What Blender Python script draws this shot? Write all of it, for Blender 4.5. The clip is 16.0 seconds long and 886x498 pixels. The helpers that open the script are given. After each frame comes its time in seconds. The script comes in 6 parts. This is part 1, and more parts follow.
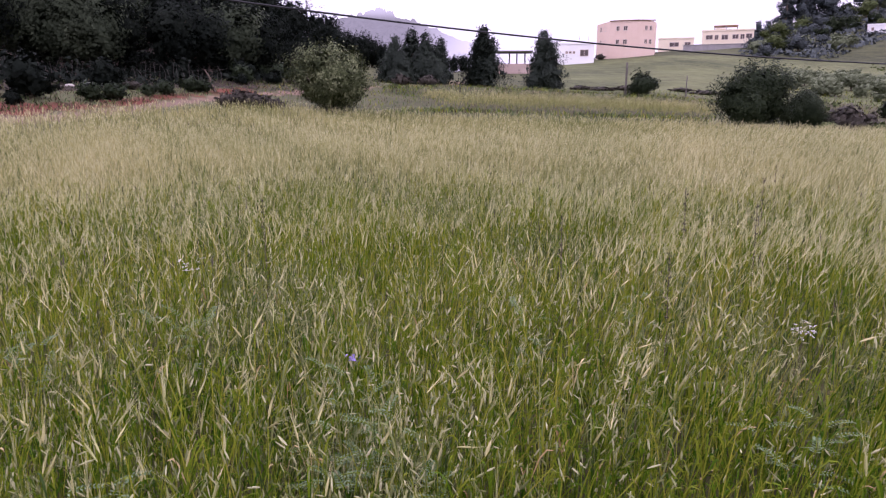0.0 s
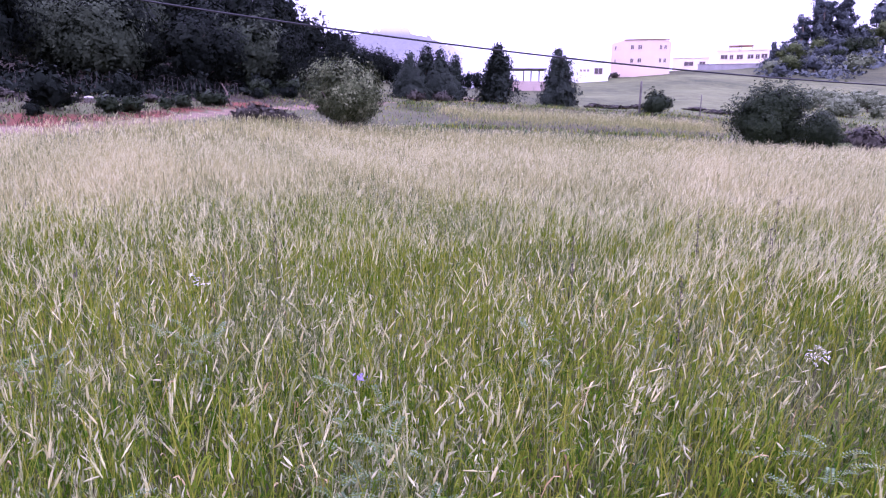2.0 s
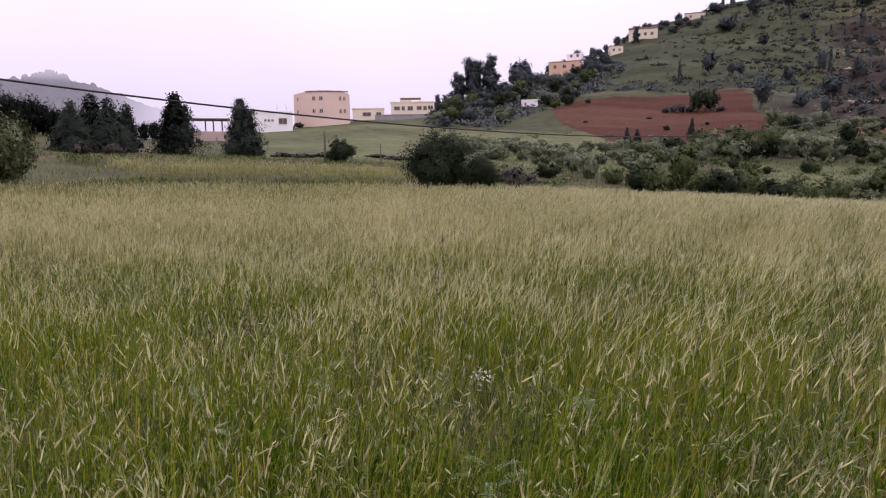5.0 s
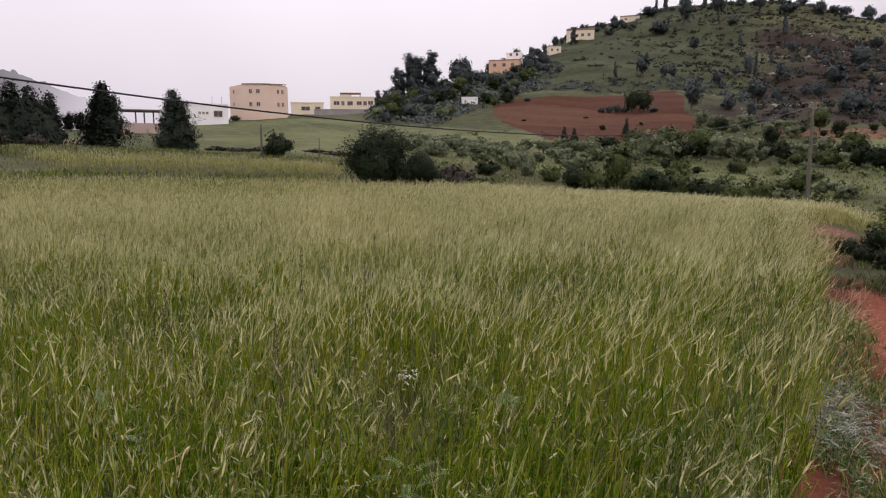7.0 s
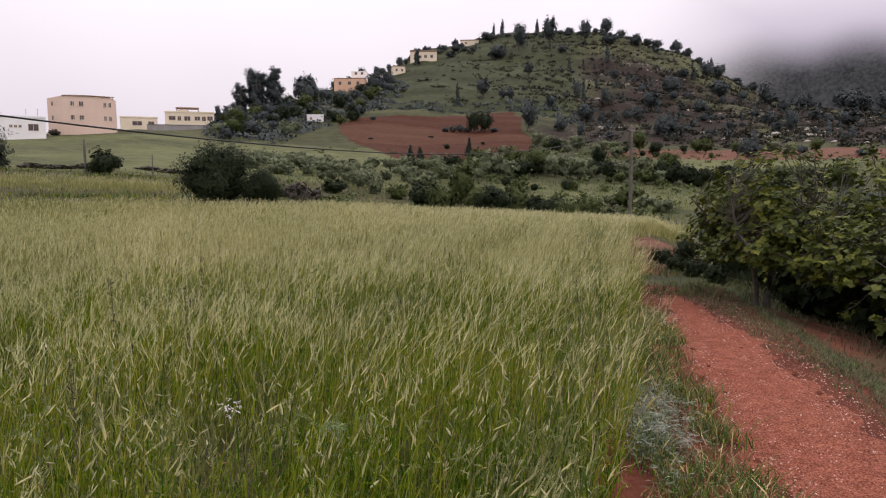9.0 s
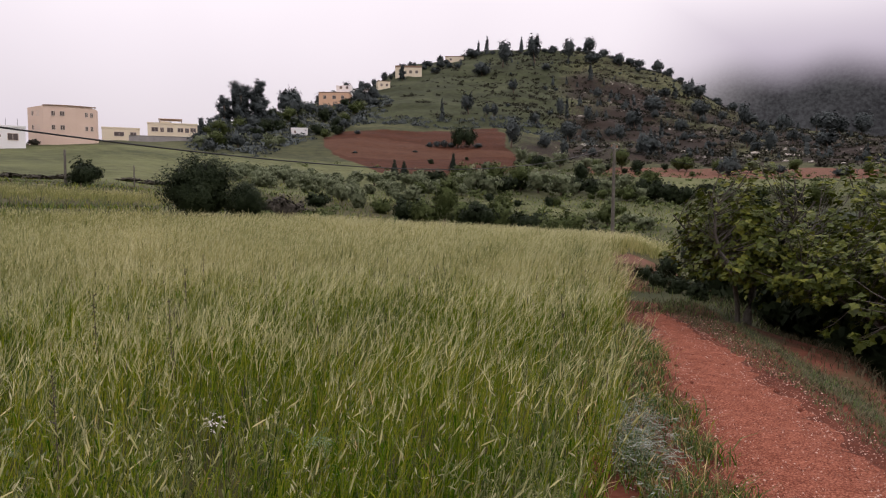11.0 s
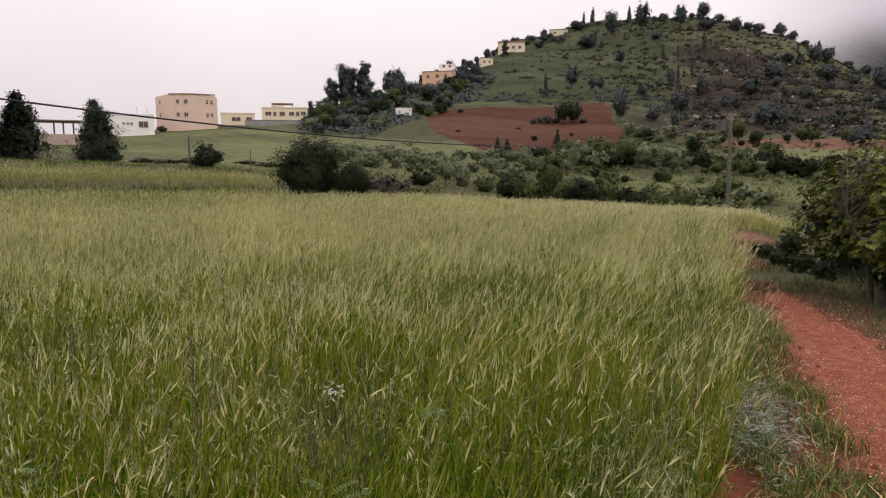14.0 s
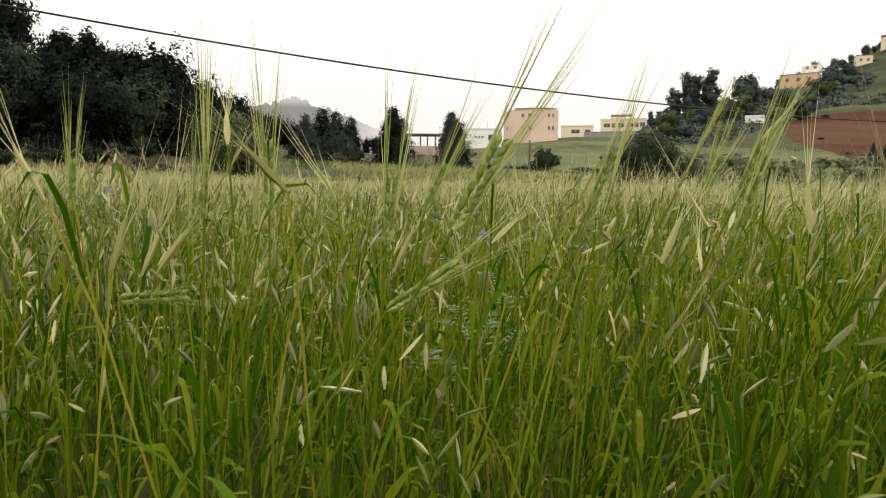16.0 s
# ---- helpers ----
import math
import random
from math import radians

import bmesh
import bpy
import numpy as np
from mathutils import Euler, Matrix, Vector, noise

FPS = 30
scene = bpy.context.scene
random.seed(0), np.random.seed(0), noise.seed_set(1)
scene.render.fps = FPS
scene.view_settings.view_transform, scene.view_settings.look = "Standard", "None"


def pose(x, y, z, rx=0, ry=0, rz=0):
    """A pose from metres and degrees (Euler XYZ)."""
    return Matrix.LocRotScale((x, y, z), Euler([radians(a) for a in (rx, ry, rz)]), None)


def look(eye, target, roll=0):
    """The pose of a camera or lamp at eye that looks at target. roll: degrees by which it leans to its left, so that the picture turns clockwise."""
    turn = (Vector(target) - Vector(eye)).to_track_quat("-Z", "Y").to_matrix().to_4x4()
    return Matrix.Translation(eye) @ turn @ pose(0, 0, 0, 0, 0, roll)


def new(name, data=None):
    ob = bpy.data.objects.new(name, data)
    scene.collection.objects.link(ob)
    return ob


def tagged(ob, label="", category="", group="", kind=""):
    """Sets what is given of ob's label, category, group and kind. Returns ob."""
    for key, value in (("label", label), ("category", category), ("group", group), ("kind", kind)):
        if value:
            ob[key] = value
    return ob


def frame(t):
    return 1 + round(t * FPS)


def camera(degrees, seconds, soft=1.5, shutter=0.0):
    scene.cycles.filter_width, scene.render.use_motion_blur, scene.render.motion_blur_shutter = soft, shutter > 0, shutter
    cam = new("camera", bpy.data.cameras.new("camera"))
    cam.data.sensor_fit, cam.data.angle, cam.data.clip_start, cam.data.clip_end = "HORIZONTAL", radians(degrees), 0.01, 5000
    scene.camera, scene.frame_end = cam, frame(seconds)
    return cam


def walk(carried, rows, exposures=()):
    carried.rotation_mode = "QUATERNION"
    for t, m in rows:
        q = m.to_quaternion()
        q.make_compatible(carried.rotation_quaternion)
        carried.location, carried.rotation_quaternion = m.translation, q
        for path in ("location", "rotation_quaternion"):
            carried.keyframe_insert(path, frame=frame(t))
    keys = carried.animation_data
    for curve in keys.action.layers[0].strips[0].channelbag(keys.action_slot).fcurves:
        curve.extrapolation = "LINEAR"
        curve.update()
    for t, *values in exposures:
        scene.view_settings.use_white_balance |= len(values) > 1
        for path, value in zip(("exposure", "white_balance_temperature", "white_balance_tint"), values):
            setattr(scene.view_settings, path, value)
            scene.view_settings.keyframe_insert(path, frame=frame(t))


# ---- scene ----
cam = camera(66.22, 16.0, soft=1.15, shutter=0.07)
ROWS = [  # seconds, place in metres, turn in degrees
    (0, 0.000, 0.000, 1.650, 78.32, -0.26, -1.98),
    (0.5, -0.053, -0.013, 1.666, 77.38, 0.62, 4.12),
    (1, -0.045, 0.001, 1.657, 77.11, -0.34, 4.33),
    (1.5, -0.021, -0.001, 1.660, 78.35, -0.30, 2.67),
    (2, 0.007, 0.009, 1.667, 79.60, -0.96, -0.84),
    (2.5, 0.059, 0.016, 1.675, 80.60, -1.40, -7.76),
    (3, 0.085, 0.016, 1.678, 81.90, -1.60, -12.72),
    (3.5, 0.113, 0.020, 1.678, 82.47, -1.15, -17.17),
    (4, 0.137, 0.038, 1.683, 82.93, -0.05, -21.18),
    (6.5, 0.243, 0.038, 1.680, 83.80, 0.57, -29.78),
    (7, 0.270, 0.041, 1.681, 83.23, 0.36, -31.20),
    (7.5, 0.305, 0.040, 1.683, 83.41, 0.50, -34.32),
    (8, 0.362, 0.033, 1.683, 83.86, 0.46, -39.87),
    (8.5, 0.405, 0.039, 1.686, 84.40, 0.49, -43.00),
    (9, 0.430, 0.031, 1.683, 84.62, 0.54, -43.86),
    (11.5, 0.399, 0.051, 1.686, 85.94, -0.12, -45.42),
    (12, 0.412, 0.058, 1.683, 85.41, -0.08, -45.64),
    (12.5, 0.412, 0.059, 1.681, 85.10, -0.03, -44.75),
    (13, 0.404, 0.057, 1.683, 84.55, 0.26, -43.43),
    (13.5, 0.386, 0.048, 1.685, 84.34, 1.03, -40.91),
    (14, 0.358, 0.052, 1.677, 84.06, 0.76, -36.61),
    (14.5, 0.352, 0.022, 1.599, 81.34, -2.48, -28.16),
    (15, 0.402, 0.037, 1.407, 83.87, -1.95, -15.29),
    (15.5, 0.477, 0.041, 1.025, 85.15, -0.80, -13.42),
    (16, 0.494, 0.014, 0.720, 85.44, -0.27, -9.02),
]
EXPOSURES = [(0.0, 0.25, 5750, 45), (0.4, 0.80, 5480, 54), (1.2, 1.08, 5120, 69), (2.0, 0.93, 5020, 69), (2.5, 0.52, 4990, 66), (3.0, 0.20, 5110, 61), (3.5, -0.05, 5270, 55), (4.0, -0.10, 5530, 47), (6.5, -0.38, 6500, 24), (7.0, -0.36, 6450, 21), (9.0, -0.28, 6450, 21), (12.0, -0.44, 6600, 20), (14.0, -0.32, 6800, 17), (15.0, -0.16, 6850, 15), (15.5, -0.18, 6900, 10), (16.0, 0.05, 7050, 5)]
walk(cam, [(t, pose(*p)) for t, *p in ROWS], EXPOSURES)

# ---- world and sun ----
world = bpy.data.worlds.new("overcast_sky")
scene.world = world
world.use_nodes = True
wn, wl = world.node_tree.nodes, world.node_tree.links
SUN_EL, SUN_AZ = 52.0, 150.0
sky = wn.new("ShaderNodeTexSky")
sky.sky_type, sky.sun_disc = "NISHITA", False
sky.sun_elevation, sky.sun_rotation = radians(SUN_EL), radians(SUN_AZ)
sky.air_density, sky.dust_density = 1.0, 3.0
thin = wn.new("ShaderNodeVectorMath")
thin.operation = "SCALE"
thin.inputs["Scale"].default_value = 0.02
wl.new(sky.outputs[0], thin.inputs[0])
where = wn.new("ShaderNodeTexCoord")
split = wn.new("ShaderNodeSeparateXYZ")
wl.new(where.outputs["Generated"], split.inputs[0])
deck = wn.new("ShaderNodeValToRGB")  # an overcast deck: brighter towards the zenith
deck.color_ramp.elements[0].position, deck.color_ramp.elements[0].color = 0.0, (0.75, 0.695, 0.775, 1)
deck.color_ramp.elements[1].position, deck.color_ramp.elements[1].color = 0.75, (2.05, 2.0, 1.98, 1)
mid = deck.color_ramp.elements.new(0.12)
mid.color = (0.970, 0.922, 0.928, 1)
puffs, drift = wn.new("ShaderNodeTexNoise"), wn.new("ShaderNodeMath")  # soft unevenness of the cloud
puffs.inputs["Scale"].default_value, puffs.inputs["Detail"].default_value = 2.2, 3.0
wl.new(where.outputs["Generated"], puffs.inputs["Vector"])
drift.operation = "MULTIPLY_ADD"
wl.new(puffs.outputs["Fac"], drift.inputs[0])
drift.inputs[1].default_value = 0.16
wl.new(split.outputs["Z"], drift.inputs[2])
shift = wn.new("ShaderNodeMath")
shift.operation = "SUBTRACT"
wl.new(drift.outputs[0], shift.inputs[0])
shift.inputs[1].default_value = 0.08
wl.new(shift.outputs[0], deck.inputs[0])
both = wn.new("ShaderNodeMixRGB")
both.blend_type = "ADD"
both.inputs[0].default_value = 1.0
wl.new(deck.outputs[0], both.inputs[1])
wl.new(thin.outputs[0], both.inputs[2])
wn["Background"].inputs["Strength"].default_value = 1.0
wl.new(both.outputs[0], wn["Background"].inputs["Color"])
sun = new("sun", bpy.data.lights.new("sun", "SUN"))
sun.data.energy, sun.data.angle, sun.data.color = 0.7, radians(25), (1.0, 0.97, 0.92)
sun.matrix_world = look((0, 0, 50), (-50 * math.cos(radians(SUN_EL)) * math.sin(radians(SUN_AZ)), -50 * math.cos(radians(SUN_EL)) * math.cos(radians(SUN_AZ)), 50 - 50 * math.sin(radians(SUN_EL))))

# ---- materials ----
def material(name, ramp, rough=0.85, scale=4.0, detail=6.0, bump=0.0, island=0.0, metal=0.0, spec=0.2, coords="Object", through_light=0.0, fine=0.35):
    """A mottled surface: ramp is a list of (position, colour); island mixes in a random shade for each loose piece."""
    m = bpy.data.materials.new(name)
    m.use_nodes = True
    n, l = m.node_tree.nodes, m.node_tree.links
    b = n["Principled BSDF"]
    b.inputs["Roughness"].default_value, b.inputs["Metallic"].default_value = rough, metal
    b.inputs["Specular IOR Level"].default_value = spec
    tc = n.new("ShaderNodeTexCoord")
    big, small = n.new("ShaderNodeTexNoise"), n.new("ShaderNodeTexNoise")
    for node, s in ((big, scale), (small, scale * 9.0)):
        node.inputs["Scale"].default_value, node.inputs["Detail"].default_value = s, detail
        l.new(tc.outputs[coords], node.inputs["Vector"])
    mix = n.new("ShaderNodeMix")
    mix.inputs[0].default_value = fine
    l.new(big.outputs["Fac"], mix.inputs[2])
    l.new(small.outputs["Fac"], mix.inputs[3])
    fac = mix.outputs[0]
    if island:
        geo, mix2 = n.new("ShaderNodeNewGeometry"), n.new("ShaderNodeMix")
        mix2.inputs[0].default_value = island
        l.new(fac, mix2.inputs[2])
        l.new(geo.outputs["Random Per Island"], mix2.inputs[3])
        fac = mix2.outputs[0]
    cr = n.new("ShaderNodeValToRGB")
    el = cr.color_ramp.elements
    el[0].position, el[0].color = ramp[0][0], (*ramp[0][1], 1)
    el[1].position, el[1].color = ramp[-1][0], (*ramp[-1][1], 1)
    for p, c in ramp[1:-1]:
        el.new(p).color = (*c, 1)
    l.new(fac, cr.inputs[0])
    l.new(cr.outputs[0], b.inputs["Base Color"])
    if bump:
        bp = n.new("ShaderNodeBump")
        bp.inputs["Strength"].default_value, bp.inputs["Distance"].default_value = bump, 0.02
        l.new(small.outputs["Fac"], bp.inputs["Height"])
        l.new(bp.outputs[0], b.inputs["Normal"])
    if through_light:
        tr, ms = n.new("ShaderNodeBsdfTranslucent"), n.new("ShaderNodeMixShader")
        ms.inputs[0].default_value = through_light
        l.new(cr.outputs[0], tr.inputs[0])
        l.new(b.outputs[0], ms.inputs[1])
        l.new(tr.outputs[0], ms.inputs[2])
        l.new(ms.outputs[0], n["Material Output"].inputs[0])
    return m


M_STEM = material("barley_stem", [(0.34, (0.058, 0.098, 0.004)), (0.5, (0.140, 0.188, 0.009)), (0.66, (0.29, 0.28, 0.034))], 0.5, 0.28, island=0.35, fine=0.2, through_light=0.35, spec=0.12)
M_LEAF = material("barley_leaf", [(0.34, (0.028, 0.080, 0.001)), (0.5, (0.080, 0.152, 0.003)), (0.66, (0.20, 0.240, 0.016))], 0.5, 0.28, island=0.45, fine=0.2, through_light=0.5, spec=0.10)
M_WILD = material("wild_oat_leaf", [(0.34, (0.038, 0.068, 0.013)), (0.5, (0.112, 0.146, 0.037)), (0.66, (0.23, 0.245, 0.092))], 0.55, 0.4, island=0.55, fine=0.2, through_light=0.3, spec=0.15)
M_EAR = material("barley_ear", [(0.34, (0.215, 0.240, 0.085)), (0.5, (0.385, 0.366, 0.150)), (0.66, (0.57, 0.51, 0.25))], 0.6, 0.3, island=0.25, fine=0.2, through_light=0.2)
M_AWN = material("barley_awn", [(0.28, (0.36, 0.362, 0.170)), (0.72, (0.62, 0.57, 0.32))], 0.45, 0.4, island=0.3, spec=0.3, through_light=0.2)
M_OAT = material("oat_husk", [(0.2, (0.13, 0.152, 0.055)), (0.5, (0.22, 0.232, 0.090)), (0.8, (0.46, 0.44, 0.25))], 0.5, 0.6, island=0.8, through_light=0.2, spec=0.2)
M_CANOPY = material("barley_canopy", [(0.34, (0.128, 0.154, 0.046)), (0.5, (0.258, 0.258, 0.092)), (0.66, (0.410, 0.372, 0.160))], 0.65, 0.22, island=0.2, fine=0.2, through_light=0.35, spec=0.06)
M_GREEN_EAR = material("green_ear", [(0.3, (0.13, 0.19, 0.035)), (0.7, (0.31, 0.36, 0.10))], 0.6, 30.0, island=0.4, through_light=0.25)
M_GREEN_AWN = material("green_awn", [(0.3, (0.22, 0.28, 0.07)), (0.7, (0.44, 0.46, 0.17))], 0.45, 8.0, island=0.6, through_light=0.25)
M_SEED = material("weed_seed_head", [(0.3, (0.035, 0.030, 0.022)), (0.7, (0.095, 0.080, 0.060))], 0.8, 6.0, island=0.5)
M_STRAW = material("dry_straw", [(0.2, (0.24, 0.15, 0.06)), (0.8, (0.52, 0.40, 0.20))], 0.7, 2.0, island=0.7)
M_VETCH = material("vetch_leaf", [(0.2, (0.06, 0.105, 0.042)), (0.8, (0.155, 0.21, 0.10))], 0.5, 3.0, island=0.6, through_light=0.2)
M_PETAL = material("white_petal", [(0.2, (0.44, 0.42, 0.36)), (0.8, (0.62, 0.60, 0.53))], 0.6, 20.0)
M_VIOLET = material("violet_petal", [(0.2, (0.15, 0.11, 0.27)), (0.8, (0.26, 0.21, 0.40))], 0.6, 20.0)
M_SILVER = material("silver_weed", [(0.2, (0.075, 0.10, 0.055)), (0.5, (0.15, 0.18, 0.125)), (0.8, (0.32, 0.345, 0.30))], 0.6, 5.0, island=0.7)
# darkened partly for the shade below the figs; used on other banks too
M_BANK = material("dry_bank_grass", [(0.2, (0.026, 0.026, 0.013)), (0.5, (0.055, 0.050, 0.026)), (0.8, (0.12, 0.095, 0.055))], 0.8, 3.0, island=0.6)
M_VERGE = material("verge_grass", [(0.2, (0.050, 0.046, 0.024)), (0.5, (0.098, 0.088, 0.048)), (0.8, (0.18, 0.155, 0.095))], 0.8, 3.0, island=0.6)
M_WEED = material("low_weed", [(0.2, (0.04, 0.08, 0.02)), (0.6, (0.09, 0.14, 0.035)), (0.9, (0.20, 0.22, 0.08))], 0.6, 3.0, island=0.7, through_light=0.2)
M_GRAVEL = material("red_gravel", [(0.40, (0.125, 0.031, 0.016)), (0.5, (0.215, 0.064, 0.035)), (0.62, (0.35, 0.135, 0.086))], 0.95, 8.0, bump=1.0, detail=14.0, fine=0.75)
M_PEBBLE = material("pebble", [(0.15, (0.12, 0.035, 0.02)), (0.55, (0.30, 0.13, 0.09)), (0.85, (0.60, 0.42, 0.35))], 0.9, 8.0, island=0.85, bump=0.3)
M_CLOD = material("red_clod", [(0.3, (0.085, 0.020, 0.010)), (0.7, (0.17, 0.048, 0.028))], 0.95, 20.0, bump=0.5, island=0.3)
M_BARK = material("bark", [(0.3, (0.06, 0.045, 0.035)), (0.7, (0.17, 0.13, 0.10))], 0.95, 6.0, bump=0.6)
M_FIGBARK = material("fig_bark", [(0.3, (0.050, 0.044, 0.038)), (0.7, (0.13, 0.115, 0.10))], 0.9, 9.0, bump=0.5)
M_POLE = material("weathered_pole", [(0.3, (0.076, 0.068, 0.057)), (0.7, (0.165, 0.150, 0.130))], 0.9, 5.0, bump=0.4)
M_STAKE = material("grey_stake", [(0.3, (0.032, 0.028, 0.024)), (0.7, (0.085, 0.075, 0.064))], 0.9, 5.0, bump=0.4)
M_WIRE = material("black_cable", [(0.3, (0.012, 0.012, 0.014)), (0.7, (0.03, 0.03, 0.032))], 0.5, 3.0)
M_METAL = material("grey_iron", [(0.3, (0.12, 0.12, 0.12)), (0.7, (0.25, 0.25, 0.24))], 0.5, 6.0, metal=0.8)
M_CERAMIC = material("insulator", [(0.3, (0.20, 0.12, 0.08)), (0.7, (0.30, 0.18, 0.12))], 0.25, 6.0)
M_STONE = material("pale_stone", [(0.3, (0.18, 0.16, 0.14)), (0.7, (0.36, 0.33, 0.29))], 0.9, 1.5, bump=0.5, island=0.5)
LEAVES = {
    "dark": material("dark_foliage", [(0.2, (0.011, 0.017, 0.008)), (0.5, (0.022, 0.032, 0.015)), (0.85, (0.055, 0.072, 0.033))], 0.6, 0.9, island=0.16, through_light=0.12, spec=0.08),
    "pine": material("pine_foliage", [(0.2, (0.012, 0.017, 0.013)), (0.5, (0.022, 0.030, 0.021)), (0.85, (0.044, 0.056, 0.036))], 0.7, 0.5, island=0.16, through_light=0.08, spec=0.1),
    "olive": material("olive_foliage", [(0.2, (0.080, 0.098, 0.055)), (0.5, (0.148, 0.172, 0.098)), (0.85, (0.262, 0.290, 0.180))], 0.55, 0.5, island=0.2, through_light=0.12, spec=0.08),
    # dark patches painted in for the shaded gaps between the crown's pale clumps
    "pale": material("pale_foliage", [(0.30, (0.016, 0.022, 0.010)), (0.5, (0.066, 0.080, 0.034)), (0.70, (0.190, 0.208, 0.110))], 0.65, 1.5, island=0.25, through_light=0.06, spec=0.04, fine=0.2),
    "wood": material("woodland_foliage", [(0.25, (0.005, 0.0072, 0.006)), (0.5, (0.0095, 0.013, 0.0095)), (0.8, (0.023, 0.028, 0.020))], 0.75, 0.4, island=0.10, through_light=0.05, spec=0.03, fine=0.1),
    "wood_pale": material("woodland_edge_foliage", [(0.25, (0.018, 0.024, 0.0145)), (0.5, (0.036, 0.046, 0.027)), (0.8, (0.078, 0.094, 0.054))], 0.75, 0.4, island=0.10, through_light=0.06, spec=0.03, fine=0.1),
    "brown": material("brown_scrub", [(0.2, (0.030, 0.026, 0.020)), (0.5, (0.055, 0.048, 0.036)), (0.85, (0.10, 0.09, 0.06))], 0.7, 0.9, island=0.16),
    "fig": material("fig_foliage", [(0.15, (0.017, 0.027, 0.003)), (0.5, (0.056, 0.074, 0.008)), (0.8, (0.20, 0.205, 0.025))], 0.5, 1.0, island=0.35, through_light=0.2, spec=0.2),
    # gum leaves lifted towards blue-grey to stand in for distance haze
    "gum": material("hazed_gum_foliage", [(0.2, (0.034, 0.042, 0.045)), (0.5, (0.058, 0.070, 0.071)), (0.85, (0.096, 0.110, 0.104))], 0.8, 0.5, island=0.16, spec=0.05),
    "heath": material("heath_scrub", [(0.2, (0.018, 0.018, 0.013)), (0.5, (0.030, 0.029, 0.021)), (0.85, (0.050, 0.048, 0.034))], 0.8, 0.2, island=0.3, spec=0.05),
    # pale bluish tint: aerial haze put into the leaf colour of far trees
    "hill": material("hazed_hillside_foliage", [(0.2, (0.044, 0.053, 0.055)), (0.5, (0.072, 0.085, 0.084)), (0.85, (0.116, 0.132, 0.124))], 0.8, 0.3, island=0.12, spec=0.04, fine=0.12),
    "scrub": material("green_scrub", [(0.2, (0.028, 0.040, 0.014)), (0.5, (0.07, 0.09, 0.03)), (0.85, (0.14, 0.165, 0.065))], 0.6, 0.9, island=0.16, through_light=0.12, spec=0.08),
}
M_PINK = material("pink_plaster", [(0.3, (0.60, 0.45, 0.36)), (0.7, (0.66, 0.51, 0.42))], 0.9, 0.5, bump=0.1)
M_CREAM = material("cream_plaster", [(0.3, (0.66, 0.56, 0.41)), (0.7, (0.73, 0.65, 0.50))], 0.9, 0.5, bump=0.1)
M_WHITE = material("white_plaster", [(0.3, (0.72, 0.71, 0.70)), (0.7, (0.82, 0.81, 0.80))], 0.9, 0.5, bump=0.1)
M_OCHRE = material("ochre_plaster", [(0.3, (0.60, 0.37, 0.24)), (0.7, (0.70, 0.47, 0.32))], 0.9, 0.4, bump=0.1)
M_GREYWALL = material("grey_masonry", [(0.3, (0.20, 0.19, 0.19)), (0.7, (0.34, 0.32, 0.31))], 0.9, 0.6, bump=0.3)
M_BEIGE = material("beige_wall", [(0.3, (0.36, 0.27, 0.23)), (0.7, (0.46, 0.36, 0.31))], 0.9, 0.5, bump=0.2)
M_ROOF = material("brown_roof_edge", [(0.3, (0.20, 0.13, 0.09)), (0.7, (0.30, 0.20, 0.14))], 0.85, 1.0, bump=0.2)
M_PANE = material("window_pane", [(0.3, (0.06, 0.045, 0.04)), (0.7, (0.11, 0.085, 0.075))], 0.12, 1.0, spec=0.5)
M_FRAME = material("pale_window_frame", [(0.3, (0.50, 0.42, 0.36)), (0.7, (0.60, 0.50, 0.43))], 0.6, 3.0)


